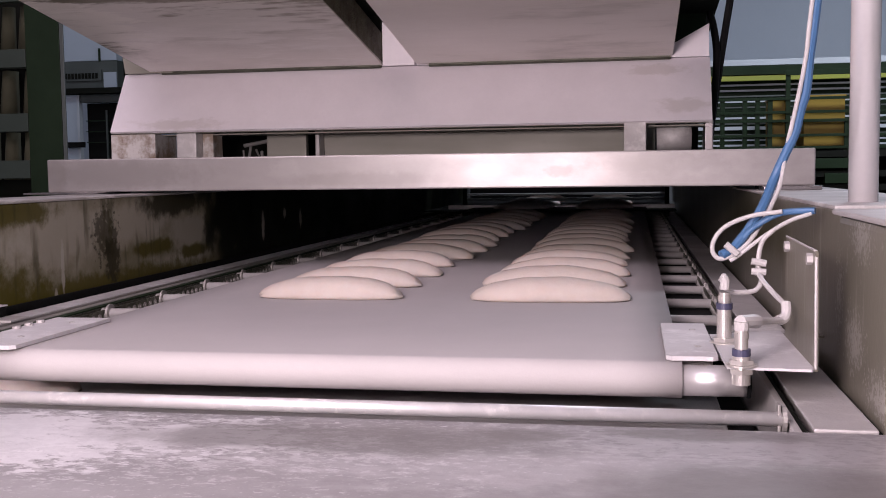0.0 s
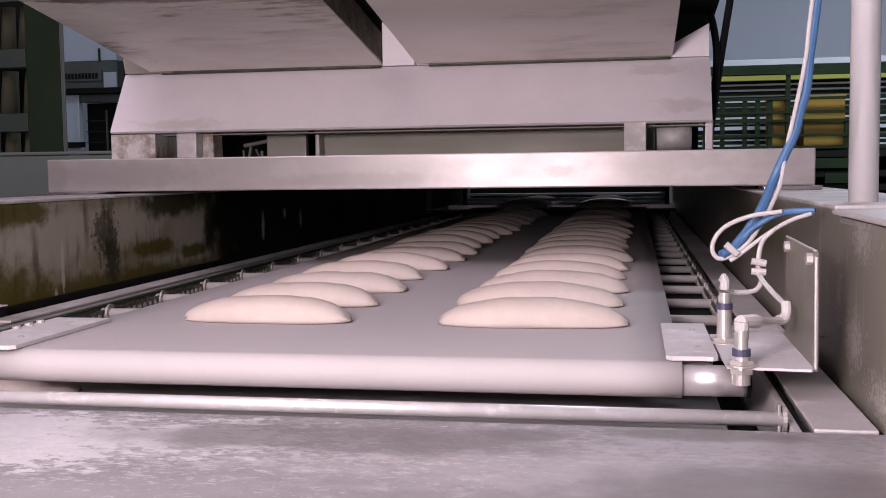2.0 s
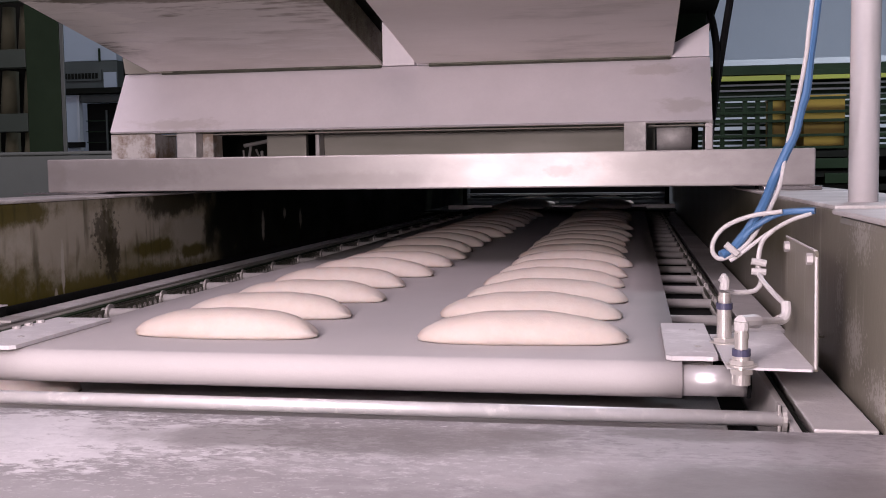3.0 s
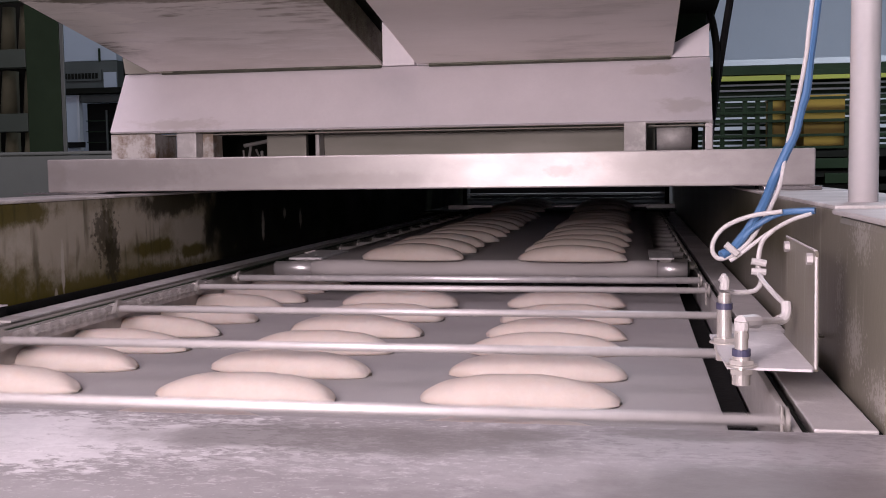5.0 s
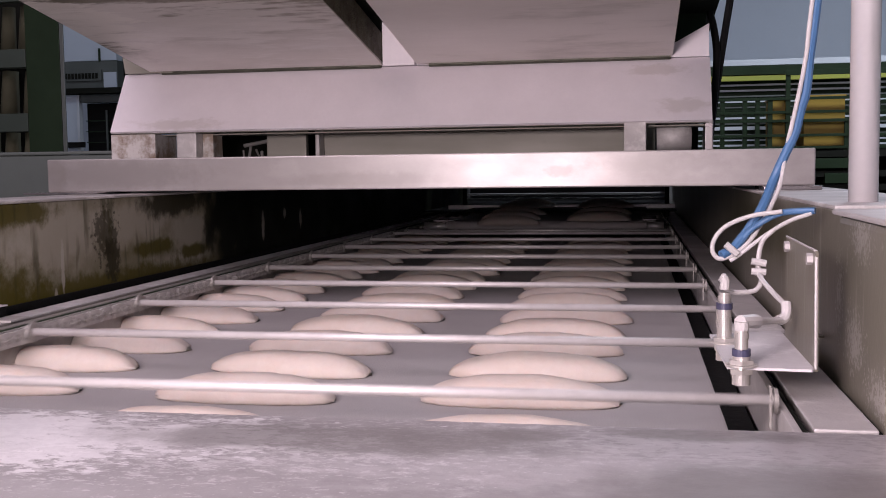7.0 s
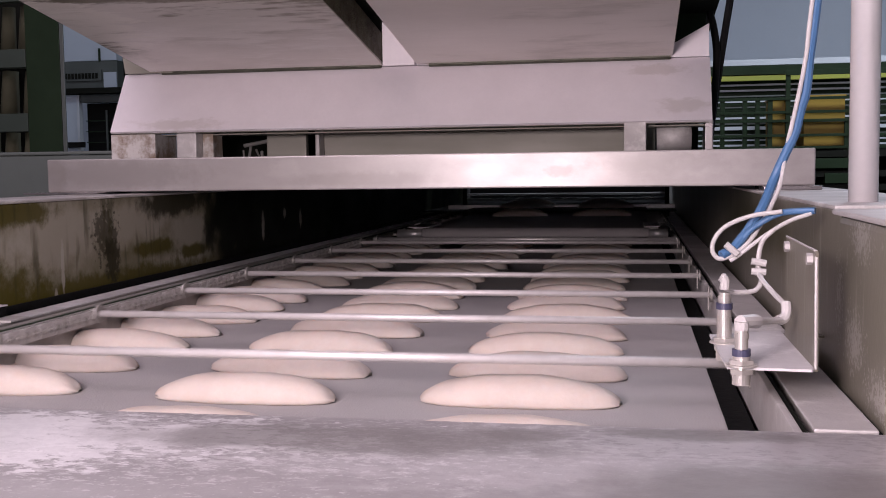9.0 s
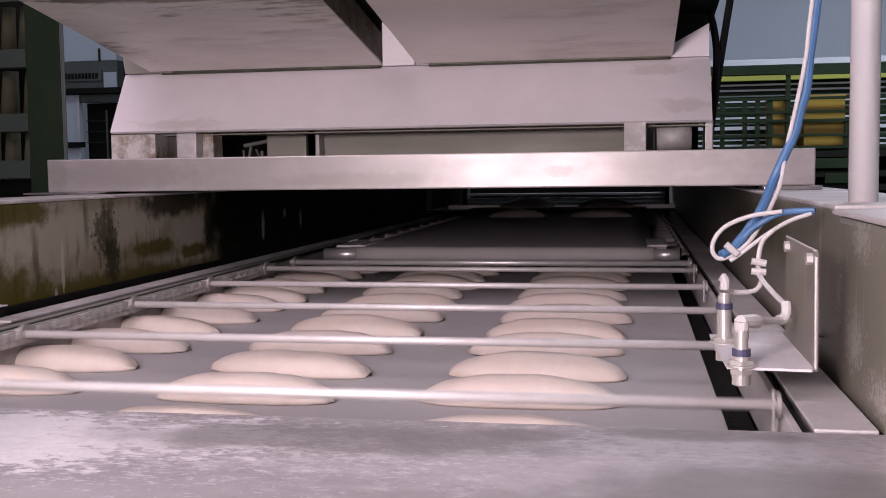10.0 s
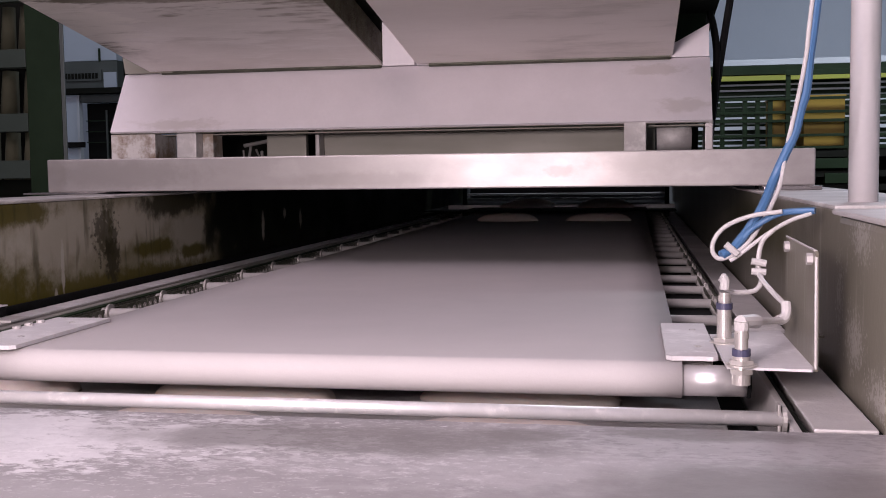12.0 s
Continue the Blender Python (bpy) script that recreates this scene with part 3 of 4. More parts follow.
def chain_pins(bm, x, y0, y1, step=0.045):
    y = y0
    while y < y1 - 0.01:
        for q in (0.20, 0.70):
            cyl(bm, (x - 0.011, y + step * q, -0.005), (x + 0.0105, y + step * q, -0.005), 0.0066, 10)
            cyl(bm, (x + 0.0105, y + step * q, -0.005), (x + 0.0125, y + step * q, -0.005), 0.0030, 8)
        y += step
    return bm


XL, XR = -0.948, 0.150      # the two chains
ROD_Z = C - 0.250


def rod_parts(parent, y, z, radius, mat, hanger):
    part("bar", rod((XL, y, z), (XR, y, z), radius, 14), mat, parent, smooth=True)
    for x, s in ((XL, -1), (XR, 1)):
        bm = bmesh.new()
        if s < 0:
            roller_end(bm, x, s)
        else:
            cyl(bm, (x - 0.003, 0, 0), (x + 0.001, 0, 0), 0.014, 16)
        if hanger and s > 0:
            box(bm, x - 0.0075, x - 0.0045, -0.006, 0.006, -0.030, 0.016, bevel=0.001)
        bm.transform(Matrix.Translation((0, y, z)))
        part("end_disc", bm, RAIL, parent)


def carriage():
    c = thing("loading_carriage", (0, 0, 0), "loader carriage with a pale canvas belt over a round nose", "conveyor")
    # the belt: a long flat loop round the nose, level with the loaves' rest
    top, low, length = C - 0.220, C - 0.2625, 6.3
    mid, rad = (top + low) / 2, (top - low) / 2
    loop = [(length, top)] + [(i * 0.3, top) for i in range(20, 0, -1)]
    loop += [(rad - rad * math.sin(a), mid + rad * math.cos(a)) for a in (math.pi * k / 14 for k in range(15))]
    loop += [(i * 0.3, low) for i in range(1, 21)] + [(length, low)]
    bm = bmesh.new()
    xs = [-0.800 + i * (0.054 + 0.800) / 12 for i in range(13)]
    grid = [[bm.verts.new((x, p[0], p[1])) for p in loop] for x in xs]
    for a, b in zip(grid, grid[1:]):
        for k in range(len(loop) - 1):
            bm.faces.new((a[k], a[k + 1], b[k + 1], b[k]))
    bm.faces.new(grid[0]), bm.faces.new(grid[-1])
    part("belt", bm, BELT, c, "pale canvas belt", smooth=False)
    for p in c.children[-1].data.polygons:
        p.use_smooth = abs(p.normal.x) < 0.5
    part("nose_roller", rod((0.050, 0.022, C - 0.2425), (0.125, 0.022, C - 0.2425), 0.0178, 24), ROLLER, c, "polished nose roller end", smooth=True)
    part("nose_roller", rod((-0.90, 0.022, C - 0.2425), (-0.783, 0.022, C - 0.2425), 0.0178, 24), ROLLER, c, "polished nose roller end", smooth=True)
    for x0, x1, y0, y1, side in ((0.0365, 0.0945, 0.016, 0.276, 1), (-0.859, -0.772, 0.0, 0.250, -1)):
        plate = part("edge_plate", prism([(x0, y0 + 0.006), (x0 + 0.006, y0), (x1 - 0.006, y0), (x1, y0 + 0.006), (x1, y1), (x0, y1)], C - 0.2192, C - 0.2140, axis=2), CAKED, c, "flour-caked nose plate")
        for y in (y0 + 0.07, y0 + 0.20):
            part("screw", rod(((x0 + x1) / 2 + 0.01, y, C - 0.2138), ((x0 + x1) / 2 + 0.01, y, C - 0.2130), 0.0045, 10), DUSTY, plate)
        if side < 0:
            for y in (0.135, 0.165, 0.195):
                part("stud", rod((x0 + 0.006, y, C - 0.2138), (x0 + 0.006, y, C - 0.2100), 0.0060, 8), DUSTY, plate, "floury stud")
        part("nose_bracket", boxes((x0 + 0.012, x1 - 0.004, 0.05, 0.30, C - 0.256, C - 0.221)), RAIL, c)
    part("roller_cap", rod((0.1252, 0.022, C - 0.243), (0.1295, 0.022, C - 0.243), 0.0185, 20), BLACK, c, "black roller end cap")
    rod_parts(c, -0.105, ROD_Z - 0.005, 0.0079, CHROME, True)
    for i in range(24):
        rod_parts(c, 0.36 + 0.2225 * i, ROD_Z - 0.004, 0.009, WHITEROD, True)
    # black sheets added so the gaps between side rods look unlit
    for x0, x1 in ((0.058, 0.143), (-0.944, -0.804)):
        part("side_pan", boxes((x0, x1, 0.31, 5.4, C - 0.2675, C - 0.2655), bevel=0), BLACK, c, "black sheet for the shaded gaps under the side rods")
    for x in (XL - 0.016, XR):
        ch = part("chain", chain_run(bmesh.new(), x, 0.25, 5.4), CHAIN, c, "oiled roller chain")
        ch.matrix_basis = Matrix.Translation((0, 0, ROD_Z - 0.004))
        part("pin_row", chain_pins(bmesh.new(), x, 0.25, 5.4), RAIL, ch, "worn bright pins")["kind"] = "stuff"
    return c


PITCH = 0.37


def pull_rod():
    p = thing("pull_rod", (0, 0, 0), "thin floury cross rod drawn along by two chains", "rod", "cross rods on the chains")
    rod_parts(p, 0, 0, 0.0064, WHITEROD, True)
    return p


SECTION = PITCH / 4


def chain_section(x):
    s = thing("chain_section", (0, 0, 0), "short length of floury roller chain beside the belt", "chain", "chain sections")
    part("link_plate", chain_run(bmesh.new(), x, 0.0, SECTION, SECTION / 2), DUSTY, s)["kind"] = "stuff"
    part("pin", chain_pins(bmesh.new(), x, 0.0, SECTION, SECTION / 2), RAIL, s, "worn bright pins")["kind"] = "stuff"
    return s


def loaf_mesh(seed):
    rnd = random.Random(seed)
    bm = bmesh.new()
    n, s = 30, 18
    ln, wd, ht = 0.131 + rnd.uniform(-0.004, 0.004), 0.038 + rnd.uniform(-0.002, 0.002), 0.039 + rnd.uniform(-0.003, 0.003)
    bend, skew = rnd.uniform(-0.005, 0.005), rnd.uniform(-0.06, 0.06)
    rings = []
    for i in range(n + 1):
        u = -1 + 2 * i / n
        u = math.copysign(1 - (1 - abs(u)) ** 1.7, u)
        taper = max(0.0, 1 - abs(u - skew * (1 - u * u)) ** 2.2) ** (0.52 if u < 0 else 0.46)
        taper = max(taper, 0.10 if u < 0 else 0.14)
        ring, lift = [], 0.05 * ht * (1 - taper) ** 1.3
        for k in range(s):
            a = 2 * math.pi * k / s
            ca, sa = math.cos(a), math.sin(a)
            y = wd * taper ** 0.7 * math.copysign(abs(ca) ** (0.85 if sa > 0 else 0.3), ca) + bend * (1 - u * u)
            z = ht * taper * (0.20 + 0.80 * sa if sa > 0 else 0.20 * (1 - min(1, -sa * 1.5)))
            w = 1 + 0.07 * noise.noise(Vector((u * 2.4, ca * 0.9 + 5, sa * 0.9 + seed * 3.7))) + 0.025 * noise.noise(Vector((u * 9, ca * 2.5, sa * 2.5 + seed)))
            ragged = 0.007 * noise.noise(Vector((ca * 3, sa * 3, seed * 5.1))) * max(0, abs(u) - 0.8) * 5
            ring.append(bm.verts.new((ln * u + ragged, y * w, max(0.0, z * w + lift))))
        rings.append(ring)
    for a, b in zip(rings, rings[1:]):
        for k in range(s):
            bm.faces.new((a[k], a[(k + 1) % s], b[(k + 1) % s], b[k]))
    bm.faces.new(rings[0]), bm.faces.new(rings[-1])
    return mesh_of("dough_loaf", bm, DOUGH, smooth=True)


LOAF_MESHES = [loaf_mesh(i) for i in range(7)]


def loaf(label):
    ob = new("dough_loaf", random.choice(LOAF_MESHES))
    return tagged(ob, label, "loaf", "rows of dough loaves")


# ---- sensors, cables ----
def sensors():
    b = thing("sensor_bracket", (0.19, 1.28, C - 0.215), "folded steel bracket bolted to the side frame, holding two sensors", "bracket")
    part("shelf", prism([(-0.094, 0.096), (-0.091, -0.126), (-0.004, -0.134), (-0.001, -0.128), (-0.001, 0.14)], -0.003, 0.0, axis=2), CAKED, b)
    part("wall_plate", prism([(-0.132, -0.003), (-0.128, 0.119), (-0.122, 0.125), (0.089, 0.127), (0.097, 0.119), (0.097, -0.003)], -0.0008, 0.0022), COVER, b, "stained upright plate")
    part("plate_edge", rod((-0.0005, -0.1325, 0.0), (-0.0005, -0.1280, 0.1192), 0.0019, 8), DUSTY, b)
    part("plate_edge", rod((-0.0005, -0.1220, 0.1252), (-0.0005, 0.0890, 0.1270), 0.0014, 8), DUSTY, b)
    part("support_tab", boxes((-0.03, 0.0515, 0.122, 0.139, -0.0065, -0.0032), bevel=0.001), COVER, b, "stained tab to the frame")
    for y, z in ((-0.104, 0.115), (0.067, 0.116)):
        part("bolt", rod((-0.007, y, z), (0.0, y, z), 0.0065, 6), DUSTY, b)
    for (x, y), neck, ring, low in (((0.1088, 1.31), -0.153, -0.170, -0.236), ((0.1145, 1.16), -0.175, -0.201, -0.2355)):
        s = thing("proximity_sensor", (x, y, C), "chrome threaded proximity sensor with a blue ring", "sensor", "sensors")
        bm = rod((0, 0, low + 0.010), (0, 0, ring), 0.0086, 20)
        zz = low + 0.012
        while zz < ring - 0.003:
            cyl(bm, (0, 0, zz), (0, 0, zz + 0.0012), 0.0091, 20)
            zz += 0.0026
        part("barrel", bm, SENSOR, s, smooth=False)
        bm = rod((0, 0, ring), (0, 0, neck), 0.0070, 20)
        cyl(bm, (0, 0, neck - 0.010), (0, 0, neck - 0.004), 0.0080, 20)
        part("neck", bm, SENSOR, s, "plated upper neck")
        part("ring", rod((0, 0, ring - 0.003), (0, 0, ring + 0.0045), 0.0100, 24), NAVY, s, "blue ring")
        part("washer", rod((0, 0, -0.2148), (0, 0, -0.2130), 0.0175, 24), SENSOR, s, "wide washer")
        part("nut", rod((0, 0, -0.2128), (0, 0, -0.2080), 0.0140, 6), SENSOR, s, "hex nut")
        part("nut", rod((0, 0, -0.2235), (0, 0, -0.2182), 0.0130, 6), SENSOR, s, "hex nut")
        part("tip", rod((0, 0, low), (0, 0, low + 0.0115), 0.0098, 20), SENSOR, s, "plated sensing tip")
    blue = thing("air_hose", (0, 0, 0), "blue air hose hanging into a tied coil", "hose")
    part("tube", hose([(0.239, 1.455, 1.46), (0.2318, 1.455, 1.393), (0.2273, 1.455, 1.357), (0.2236, 1.455, 1.313), (0.2168, 1.455, 1.287), (0.2100, 1.455, 1.257), (0.1974, 1.455, 1.228), (0.1835, 1.450, 1.197), (0.162, 1.420, 1.154), (0.130, 1.400, 1.111), (0.111, 1.390, 1.099)], 0.0064), BLUE, blue)
    part("tube", hose([(0.129, 1.405, 1.107), (0.150, 1.400, 1.133), (0.180, 1.390, 1.152), (0.202, 1.380, 1.156), (0.223, 1.370, 1.157)], 0.0042), BLUE, blue)
    cab = thing("sensor_cable", (0, 0, 0), "pale sensor cables tied in a coil beside the frame", "cable")
    part("wire", hose([(0.232, 1.450, 1.46), (0.2253, 1.450, 1.393), (0.2222, 1.450, 1.359), (0.2150, 1.450, 1.3155), (0.2055, 1.450, 1.269), (0.1985, 1.455, 1.232), (0.1905, 1.440, 1.192), (0.1800, 1.430, 1.167), (0.166, 1.412, 1.144), (0.143, 1.400, 1.112), (0.114, 1.390, 1.095), (0.101, 1.390, 1.102), (0.102, 1.390, 1.119), (0.117, 1.390, 1.137), (0.148, 1.390, 1.150), (0.185, 1.380, 1.156)], 0.0030), WHITEPL, cab)
    part("wire", hose([(0.219, 1.370, 1.154), (0.192, 1.380, 1.143), (0.163, 1.390, 1.123), (0.135, 1.390, 1.101), (0.122, 1.390, 1.092)], 0.0028), WHITEPL, cab)
    part("wire", hose([(0.174, 1.380, 1.132), (0.162, 1.380, 1.120), (0.157, 1.380, 1.102), (0.155, 1.370, 1.081), (0.157, 1.340, 1.072), (0.167, 1.300, 1.059), (0.174, 1.260, 1.052)], 0.0032), WHITEPL, cab)
    part("wire", hose([(0.154, 1.370, 1.088), (0.158, 1.360, 1.071), (0.150, 1.350, 1.059), (0.132, 1.340, 1.057), (0.116, 1.330, 1.060), (0.107, 1.320, 1.072), (0.107, 1.310, 1.080), (0.110, 1.310, 1.080)], 0.0032), WHITEPL, cab)
    part("plug", hose([(0.174, 1.260, 1.055), (0.174, 1.255, 1.045), (0.171, 1.250, 1.038), (0.164, 1.245, 1.036)], 0.0060), WHITEPL, cab, "white elbow plug")
    part("wire", hose([(0.167, 1.245, 1.036), (0.152, 1.225, 1.038), (0.139, 1.205, 1.0405), (0.131, 1.182, 1.043)], 0.0042), WHITEPL, cab)
    part("plug", hose([(0.133, 1.185, 1.043), (0.126, 1.175, 1.0445), (0.113, 1.160, 1.0455)], 0.0078), WHITEPL, cab, "white elbow plug")
    part("plug", hose([(0.1145, 1.160, 1.046), (0.1145, 1.160, 1.037)], 0.0080), WHITEPL, cab, "white elbow plug")
    part("plug", hose([(0.109, 1.310, 1.064), (0.109, 1.310, 1.074), (0.106, 1.310, 1.079)], 0.0060), WHITEPL, cab, "white elbow plug")
    bm = bmesh.new()
    for a, b in (((0.146, 1.365, 1.094), (0.164, 1.365, 1.091)), ((0.146, 1.365, 1.081), (0.164, 1.365, 1.080)), ((0.116, 1.385, 1.114), (0.131, 1.385, 1.101))):
        cyl(bm, a, b, 0.0045, 8)
    part("cable_tie", bm, WHITEPL, cab, "white cable tie")
    k = thing("black_hose", (0, 0, 0), "two black hoses running down beside the hood", "hose")
    part("tube", hose([(0.163, 2.58, 1.687), (0.168, 2.58, 1.608), (0.184, 2.58, 1.548), (0.192, 2.58, 1.488), (0.191, 2.58, 1.428), (0.185, 2.58, 1.355), (0.178, 2.58, 1.282)], 0.0085), BLACK, k)
    part("tube", hose([(0.235, 2.60, 1.687), (0.224, 2.60, 1.609), (0.214, 2.60, 1.543), (0.204, 2.60, 1.476), (0.195, 2.60, 1.410), (0.186, 2.60, 1.343), (0.178, 2.60, 1.276)], 0.0090), BLACK, k)
    p = thing("steel_post", (0.298, 1.46, C - 0.0478), "polished round steel post on the side frame", "post")
    part("tube", rod((0, 0, 0.0), (0, 0, 1.6), 0.0188, 28), POST, p, smooth=True)


# ---- the hall behind ----
def background():
    # left: dough proofer with hanging pockets
    p = thing("proofer", (-2.6, 4.0, 0), "green-grey proofer cabinet with cloth dough pockets", "proofer")
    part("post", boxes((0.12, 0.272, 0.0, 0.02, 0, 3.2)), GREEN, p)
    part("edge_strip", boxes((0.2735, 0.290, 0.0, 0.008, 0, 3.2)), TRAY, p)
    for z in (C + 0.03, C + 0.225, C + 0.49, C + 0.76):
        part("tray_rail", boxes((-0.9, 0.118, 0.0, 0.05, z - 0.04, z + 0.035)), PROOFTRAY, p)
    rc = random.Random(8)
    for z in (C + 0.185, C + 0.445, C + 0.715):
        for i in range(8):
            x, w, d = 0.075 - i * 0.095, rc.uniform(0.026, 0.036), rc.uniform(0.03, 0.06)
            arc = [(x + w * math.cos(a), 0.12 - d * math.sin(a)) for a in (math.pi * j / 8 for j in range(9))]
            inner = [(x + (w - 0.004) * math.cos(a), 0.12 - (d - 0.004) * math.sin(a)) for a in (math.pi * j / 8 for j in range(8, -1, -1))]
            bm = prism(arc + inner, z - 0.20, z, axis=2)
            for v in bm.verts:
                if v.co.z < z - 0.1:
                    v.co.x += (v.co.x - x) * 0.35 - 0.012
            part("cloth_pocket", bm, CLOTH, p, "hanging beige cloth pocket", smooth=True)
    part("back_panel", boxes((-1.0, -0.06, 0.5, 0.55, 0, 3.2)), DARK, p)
    # left: oven front far off
    o = thing("deck_oven", (-4.9, 9.0, 0), "pale blue-grey oven front with a dark opening", "oven")
    part("header", boxes((-0.7, 0.23, 0.0, 0.5, C + 1.05, 3.2)), BLUEWALL, o)
    part("seam", boxes((0.055, 0.075, -0.012, -0.002, C + 1.03, C + 1.16)), GREEN, o)
    part("lower_header", boxes((-0.7, 0.24, -0.012, 0.5, C + 0.80, C + 1.046)), TRAY, o, "grey lower header")
    part("side_board", boxes((0.11, 0.235, -0.03, -0.014, C + 0.80, C + 0.94)), BLUEWALL, o)
    board = part("name_board", boxes((-0.29, 0.09, -0.03, -0.014, C + 0.865, C + 0.965)), TRAY, o, "grey name board")
    for i in range(10):
        part("letter_bar", boxes((-0.275 + i * 0.034, -0.275 + i * 0.034 + 0.024, -0.036, -0.031, C + 0.885, C + 0.935), bevel=0), DARK, board)
    part("canopy", boxes((-0.7, 0.40, -0.10, 0.5, C + 0.745, C + 0.795)), DARK, o)
    part("lintel", boxes((-0.135, 0.40, -0.02, 0.1, C + 0.67, C + 0.742)), TRAY, o)
    part("door", boxes((-0.32, -0.165, -0.03, 0.02, 0, C + 0.74)), BLUEWALL, o)
    part("door_trim", boxes((-0.163, -0.137, -0.04, 0.02, 0, C + 0.74)), WHITEPAINT, o)
    # solid black box painted as the dark inside of the oven
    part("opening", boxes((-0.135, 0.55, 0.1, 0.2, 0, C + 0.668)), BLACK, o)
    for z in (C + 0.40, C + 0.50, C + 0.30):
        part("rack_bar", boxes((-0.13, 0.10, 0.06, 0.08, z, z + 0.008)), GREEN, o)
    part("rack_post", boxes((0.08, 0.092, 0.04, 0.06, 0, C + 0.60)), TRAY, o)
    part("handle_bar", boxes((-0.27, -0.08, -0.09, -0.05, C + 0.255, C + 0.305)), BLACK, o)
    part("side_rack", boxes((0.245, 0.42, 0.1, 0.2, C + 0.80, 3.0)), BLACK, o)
    # right: racking with crates before a slatted wall
    w = thing("slatted_screen", (1.5, 9.6, 0), "pale slatted screen behind the racks", "screen")
    rs = random.Random(11)
    for i in range(24):
        z = C - 0.30 + i * 0.048
        part("slat", boxes((-1.0, 2.2, 0, 0.02, z, z + rs.choice((0.012, 0.016, 0.022, 0.030))), bevel=0), WHITEPAINT if i % 5 in (0, 1, 3) else TRAY, w)
    part("backing", boxes((-1.0, 2.2, 0.05, 0.08, 0, C + 0.92)), GREEN, w)
    part("top_rail", boxes((-1.0, 2.2, -0.06, 0.09, C + 0.880, C + 0.930)), WHITEPAINT, w)
    part("beam", boxes((-1.0, 2.2, -0.10, -0.04, C + 0.745, C + 0.790)), LIME, w, "yellow-green beam")
    part("beam", boxes((-1.0, 2.2, -0.11, -0.03, C + 0.795, C + 0.872)), GREEN, w)
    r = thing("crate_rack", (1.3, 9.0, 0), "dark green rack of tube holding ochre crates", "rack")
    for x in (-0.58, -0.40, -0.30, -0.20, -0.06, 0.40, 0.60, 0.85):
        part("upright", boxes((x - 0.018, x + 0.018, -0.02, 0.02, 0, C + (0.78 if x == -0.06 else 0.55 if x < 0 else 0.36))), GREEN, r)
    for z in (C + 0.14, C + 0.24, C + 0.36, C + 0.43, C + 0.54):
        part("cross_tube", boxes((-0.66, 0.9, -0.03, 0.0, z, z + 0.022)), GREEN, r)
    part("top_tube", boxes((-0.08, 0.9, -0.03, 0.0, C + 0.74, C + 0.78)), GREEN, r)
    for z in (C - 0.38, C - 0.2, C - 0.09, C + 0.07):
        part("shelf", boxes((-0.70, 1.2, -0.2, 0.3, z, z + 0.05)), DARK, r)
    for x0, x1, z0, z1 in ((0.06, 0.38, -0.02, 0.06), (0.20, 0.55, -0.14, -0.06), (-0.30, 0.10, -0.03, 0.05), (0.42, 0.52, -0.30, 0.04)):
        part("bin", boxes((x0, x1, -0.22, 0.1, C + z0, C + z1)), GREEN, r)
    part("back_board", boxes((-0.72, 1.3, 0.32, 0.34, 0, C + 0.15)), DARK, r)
    for x, z in ((-0.18, C + 0.165), (0.075, C + 0.165), (0.075, C + 0.385), (-0.18, C + 0.365)):
        k = thing("crate", (1.3 + x, 9.05, z), "ochre plastic crate on the rack", "crate", "crates")
        wd = 0.32 if x > 0 else 0.11
        part("shell", boxes((0, wd, 0, 0.4, 0.0, 0.18)), YELLOW, k)
        part("rim", boxes((-0.008, wd + 0.008, -0.008, 0.408, 0.181, 0.195)), YELLOW, k)


def lift_panel():
    p = thing("lifting_panel", (-1.55, 2.62, C - 0.2), "grey steel panel that lifts beside the side frame", "panel")
    part("sheet", boxes((-0.6, 0.24, 0, 0.02, -0.2, 0.0), bevel=0.004), TRAY, p)
    part("top_fold", boxes((-0.6, 0.24, -0.006, 0.03, 0.001, 0.010), bevel=0.003), TRAY, p)
    return p


hall()
side_frames()
rails()
hearth()
front_table()
beam_and_hood()
troughs()
far_bars()
sensors()
background()
CARRIAGE = carriage()
PULL = [pull_rod()]
for i in range(11):
    PULL.append(copy_thing(PULL[0], pose(0, 0, 0)))
LINKS = []
for x in (XL - 0.016,):
    first = chain_section(x)
    for i in range(44):
        LINKS.append((first if i == 0 else copy_thing(first, pose(0, 0, 0)), i))
LIFT = lift_panel()

# ---- loaves ----
ROWS, DROPPED = 23, 20
MOVING = []
rl = random.Random(5)
for k in range(ROWS):
    for col, x in enumerate((-0.141, -0.530)):
        ob = loaf("pale raw dough loaf lying across the canvas belt")
        MOVING.append((ob, k, x + rl.uniform(-0.008, 0.008), rl.uniform(-3, 3) + (-2.5 if col else 0), rl.uniform(-0.014, 0.014)))
for k in range(20):
    ob = loaf("pale raw dough loaf lying on the hearth belt")
    ob.matrix_basis = pose(-0.913 + rl.uniform(-0.01, 0.01), 1.185 + 0.176 * k + rl.uniform(-0.012, 0.012), C - 0.313, 0, 0, rl.uniform(-3, 3))


# torn-off bits of dough beside the loaves
for x, y, r in ((-1.028, 1.916, 0.0080), (-1.048, 2.022, 0.0060), (-1.050, 2.114, 0.0050), (-1.025, 2.180, 0.0060)):
    bm = bmesh.new()
    bmesh.ops.create_icosphere(bm, subdivisions=2, radius=r)
    for v in bm.verts:
        v.co *= 1 + 0.5 * noise.noise(v.co * 90 + Vector((x * 9, y * 9, 0)))
        v.co.z = max(0.0, v.co.z * 0.8 + r * 0.5)
    crumb = single("dough_crumb", bm, DOUGH, "small torn crumb of dough on the hearth belt", "crumb", "dough crumbs", smooth=True)
    crumb.matrix_basis = pose(x, y, C - 0.313)

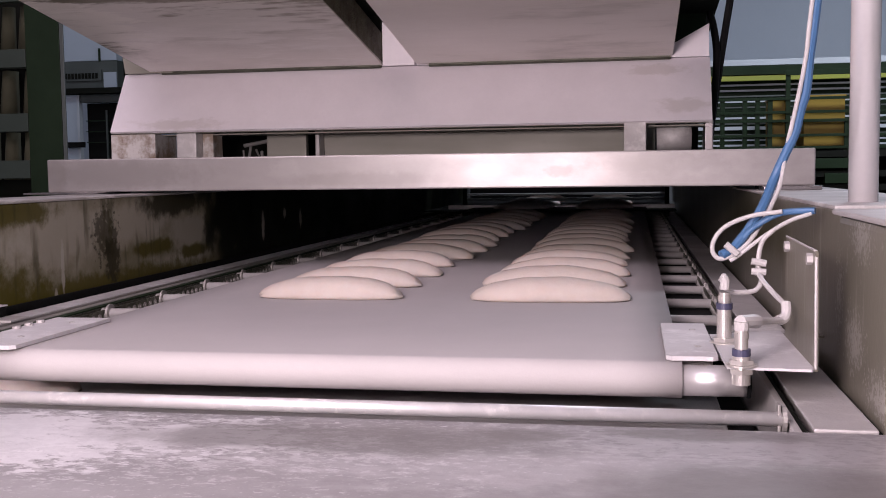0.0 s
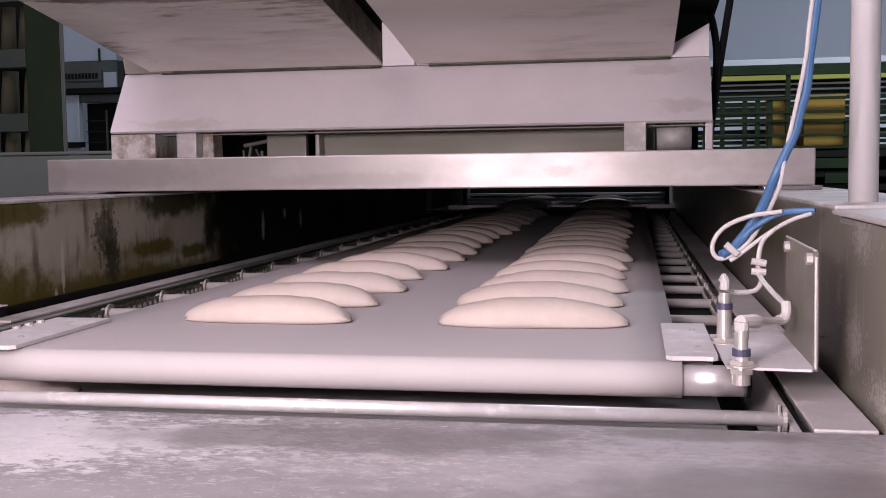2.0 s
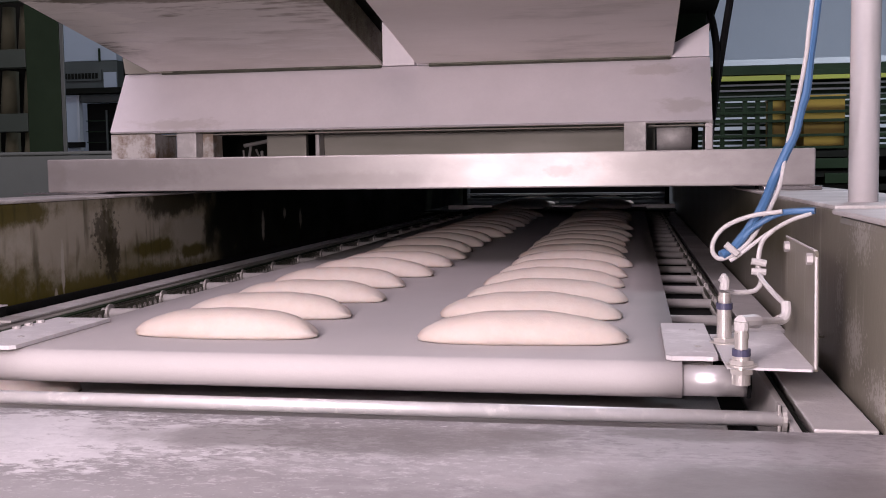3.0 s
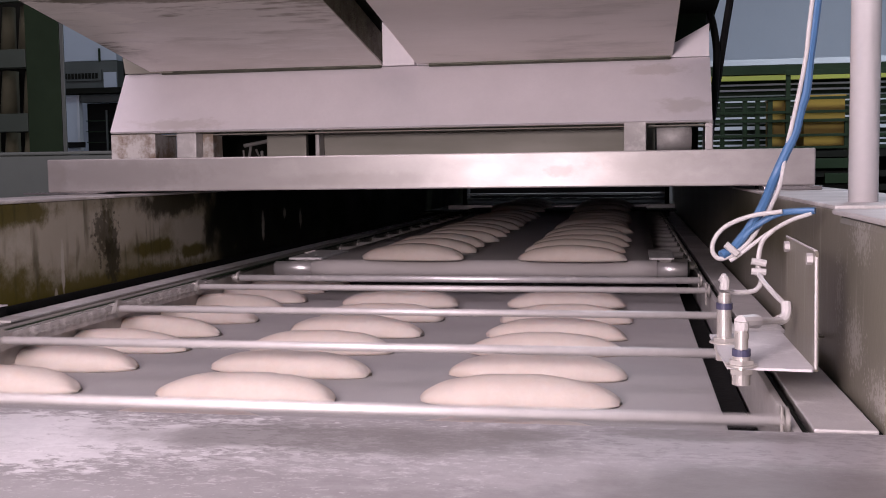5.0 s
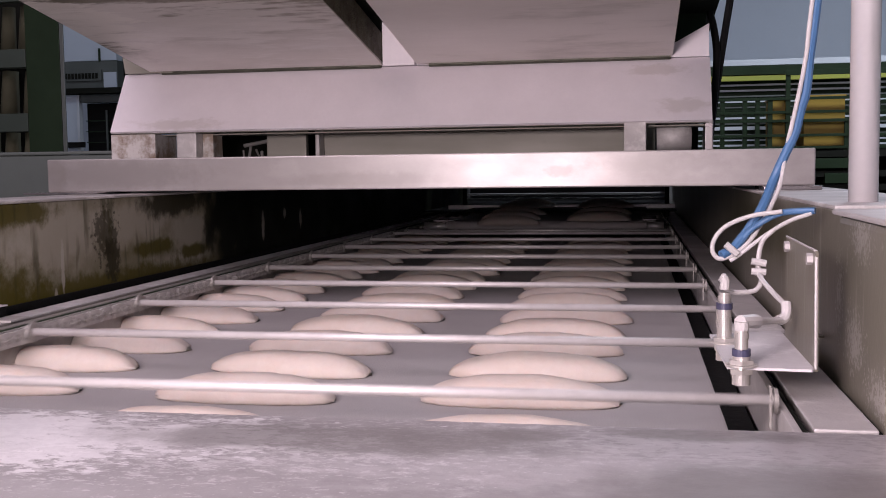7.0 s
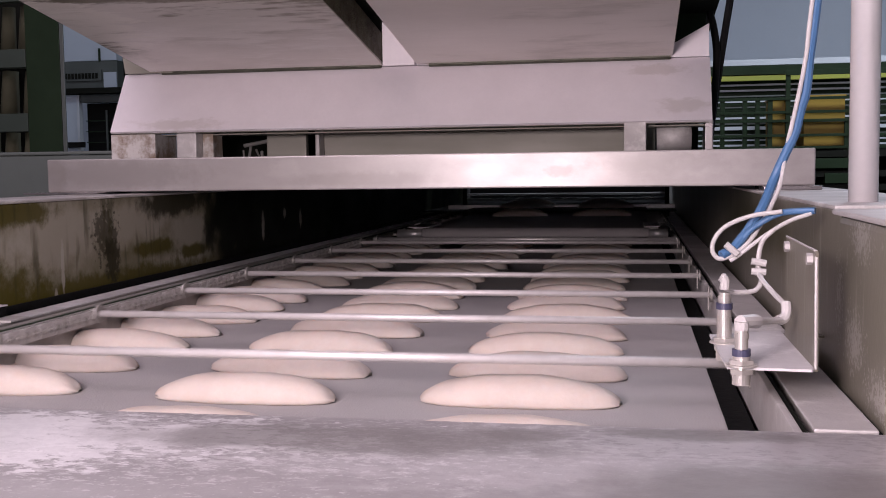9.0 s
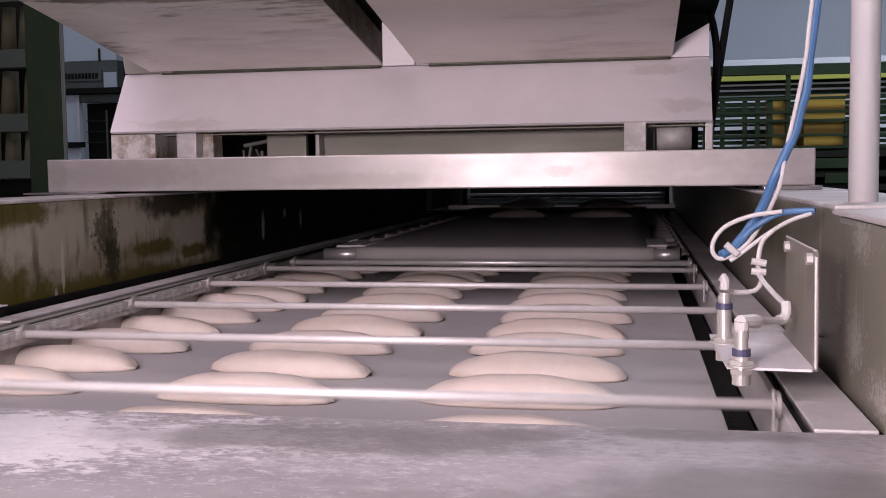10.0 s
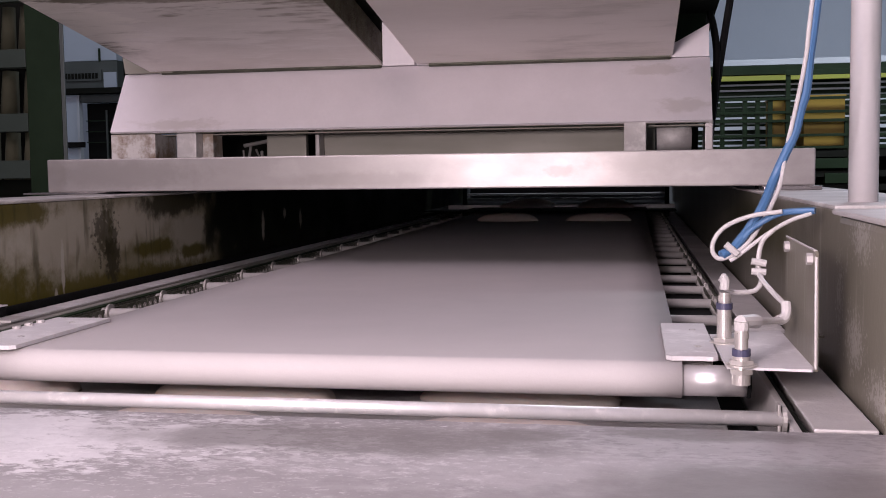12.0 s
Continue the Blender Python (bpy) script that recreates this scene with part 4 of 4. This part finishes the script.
# ---- motion ----
NOSE = [(0, 1.19), (3.5, 1.19), (3.75, 1.29), (4.8, 2.314), (5.0, 2.52), (5.2, 2.698), (5.5, 3.047), (5.8, 3.313), (6.0, 3.505), (6.2, 3.684), (6.5, 4.005),
        (6.8, 4.283), (7.0, 4.455), (7.2, 4.637), (7.5, 4.87), (7.75, 4.95), (8.0, 4.89), (8.8, 4.13), (9.0, 3.927), (9.2, 3.748), (9.5, 3.430), (9.8, 3.150),
        (10.0, 2.952), (10.2, 2.771), (10.5, 2.442), (10.8, 2.184), (11.0, 2.015), (11.2, 1.793), (11.5, 1.460), (11.7, 1.28), (11.85, 1.197), (12.0, 1.19)]


def glide(rows, t):
    """Smooth value at t through the rows, with no overshoot."""
    n = len(rows)
    for i in range(n - 1):
        if rows[i][0] <= t <= rows[i + 1][0]:
            break
    d = [(rows[j + 1][1] - rows[j][1]) / (rows[j + 1][0] - rows[j][0]) for j in range(n - 1)]

    def tangent(j):
        if j == 0 or j == n - 1 or d[j - 1] * d[j] <= 0:
            return 0.0
        return 2 * d[j - 1] * d[j] / (d[j - 1] + d[j])
    (t0, a), (t1, b) = rows[i], rows[i + 1]
    h = t1 - t0
    s = (t - t0) / h
    return (a * (1 + 2 * s) * (1 - s) ** 2 + tangent(i) * h * s * (1 - s) ** 2 + b * s * s * (3 - 2 * s)
            + tangent(i + 1) * h * s * s * (s - 1))


BEND_Y, BEND_R = 1.08, 0.055


def chain_at(y):
    """The chain's way: level above BEND_Y, round the sprocket, then back below."""
    if y >= BEND_Y:
        return Vector((0, y, ROD_Z))
    s = BEND_Y - y
    a = s / BEND_R
    if a <= math.pi:
        return Vector((0, BEND_Y - BEND_R * math.sin(a), ROD_Z - BEND_R + BEND_R * math.cos(a)))
    return Vector((0, BEND_Y + s - math.pi * BEND_R, ROD_Z - 2 * BEND_R))


def motions():
    times = [i / 10 for i in range(121)]
    nose = [glide(NOSE, t) for t in times]
    walk(CARRIAGE, [(t, pose(0, y, 0)) for t, y in zip(times, nose)])
    for k, ob in enumerate(PULL):
        rows = []
        for t, y in zip(times, nose):
            rows.append((t, pose(*chain_at(y - 0.345 - PITCH * k))))
        walk(ob, rows)
    for ob, i in LINKS:
        rows, last = [], 0.0
        for t, y in zip(times, nose):
            s = y - 0.345 - SECTION * i
            a, b = chain_at(s), chain_at(s + SECTION)
            turn = math.degrees(math.atan2(b.z - a.z, b.y - a.y))
            while turn - last > 180:
                turn -= 360
            while turn - last < -180:
                turn += 360
            last = turn
            rows.append((t, pose(*a, turn, 0, 0)))
        walk(ob, rows)
    up, down, step = C - 0.2195, C - 0.313, 0.0295
    for ob, k, x, turn, dy in MOVING:
        y0 = 1.746 + 0.207 * k + dy
        drift = -0.0072 if x < -0.3 else -0.001
        rows = []
        for t in (0.0, 0.5, 1.0, 1.5, 2.0, 2.5, 3.0, 3.4, 3.5):
            y = y0 - 0.142 * t
            rows.append((t, pose(x + drift * t, y, up if y < 5.02 else up + step, 0, 0, turn)))
        if k < DROPPED:
            xd = x - 0.003
            rest = 1.146 if k == 0 else 1.178 + 0.191 * k + dy
            td = next(t for t in (3.5 + i / 30 for i in range(150)) if glide(NOSE, t) > rest + 0.03)
            if td > 3.62:
                rows.append((td - 0.05, pose(xd, rest + 0.012, up, 0, 0, turn)))
            rows.append((td + 0.08, pose(xd + 0.002, rest, (up + down) / 2, 14, 0, turn * 1.3)))
            rows += [(td + 0.18, pose(xd, rest, down, 0, 0, turn * 1.5)), (12.0, pose(xd, rest, down, 0, 0, turn * 1.5))]
        elif k == DROPPED:
            rows += [(6.9, pose(x, 4.56, up, 0, 0, turn)), (7.8, pose(x, 4.995, up, 0, 0, turn)), (12.0, pose(x, 4.45, up, 0, 0, turn))]
        else:
            y2 = 5.15 + 0.207 * (k - DROPPED - 1)
            rows += [(5.5, pose(x, y2, up + step, 0, 0, turn)), (12.0, pose(x, y2, up + step, 0, 0, turn))]
        walk(ob, rows)
    walk(LIFT, [(t, pose(-1.55, 2.62, C + z)) for t, z in
                ((0.0, -0.09), (0.3, -0.05), (0.8, 0.03), (1.2, 0.055), (9.0, 0.055), (9.5, 0.025), (10.0, -0.09), (12.0, -0.12))])


motions()
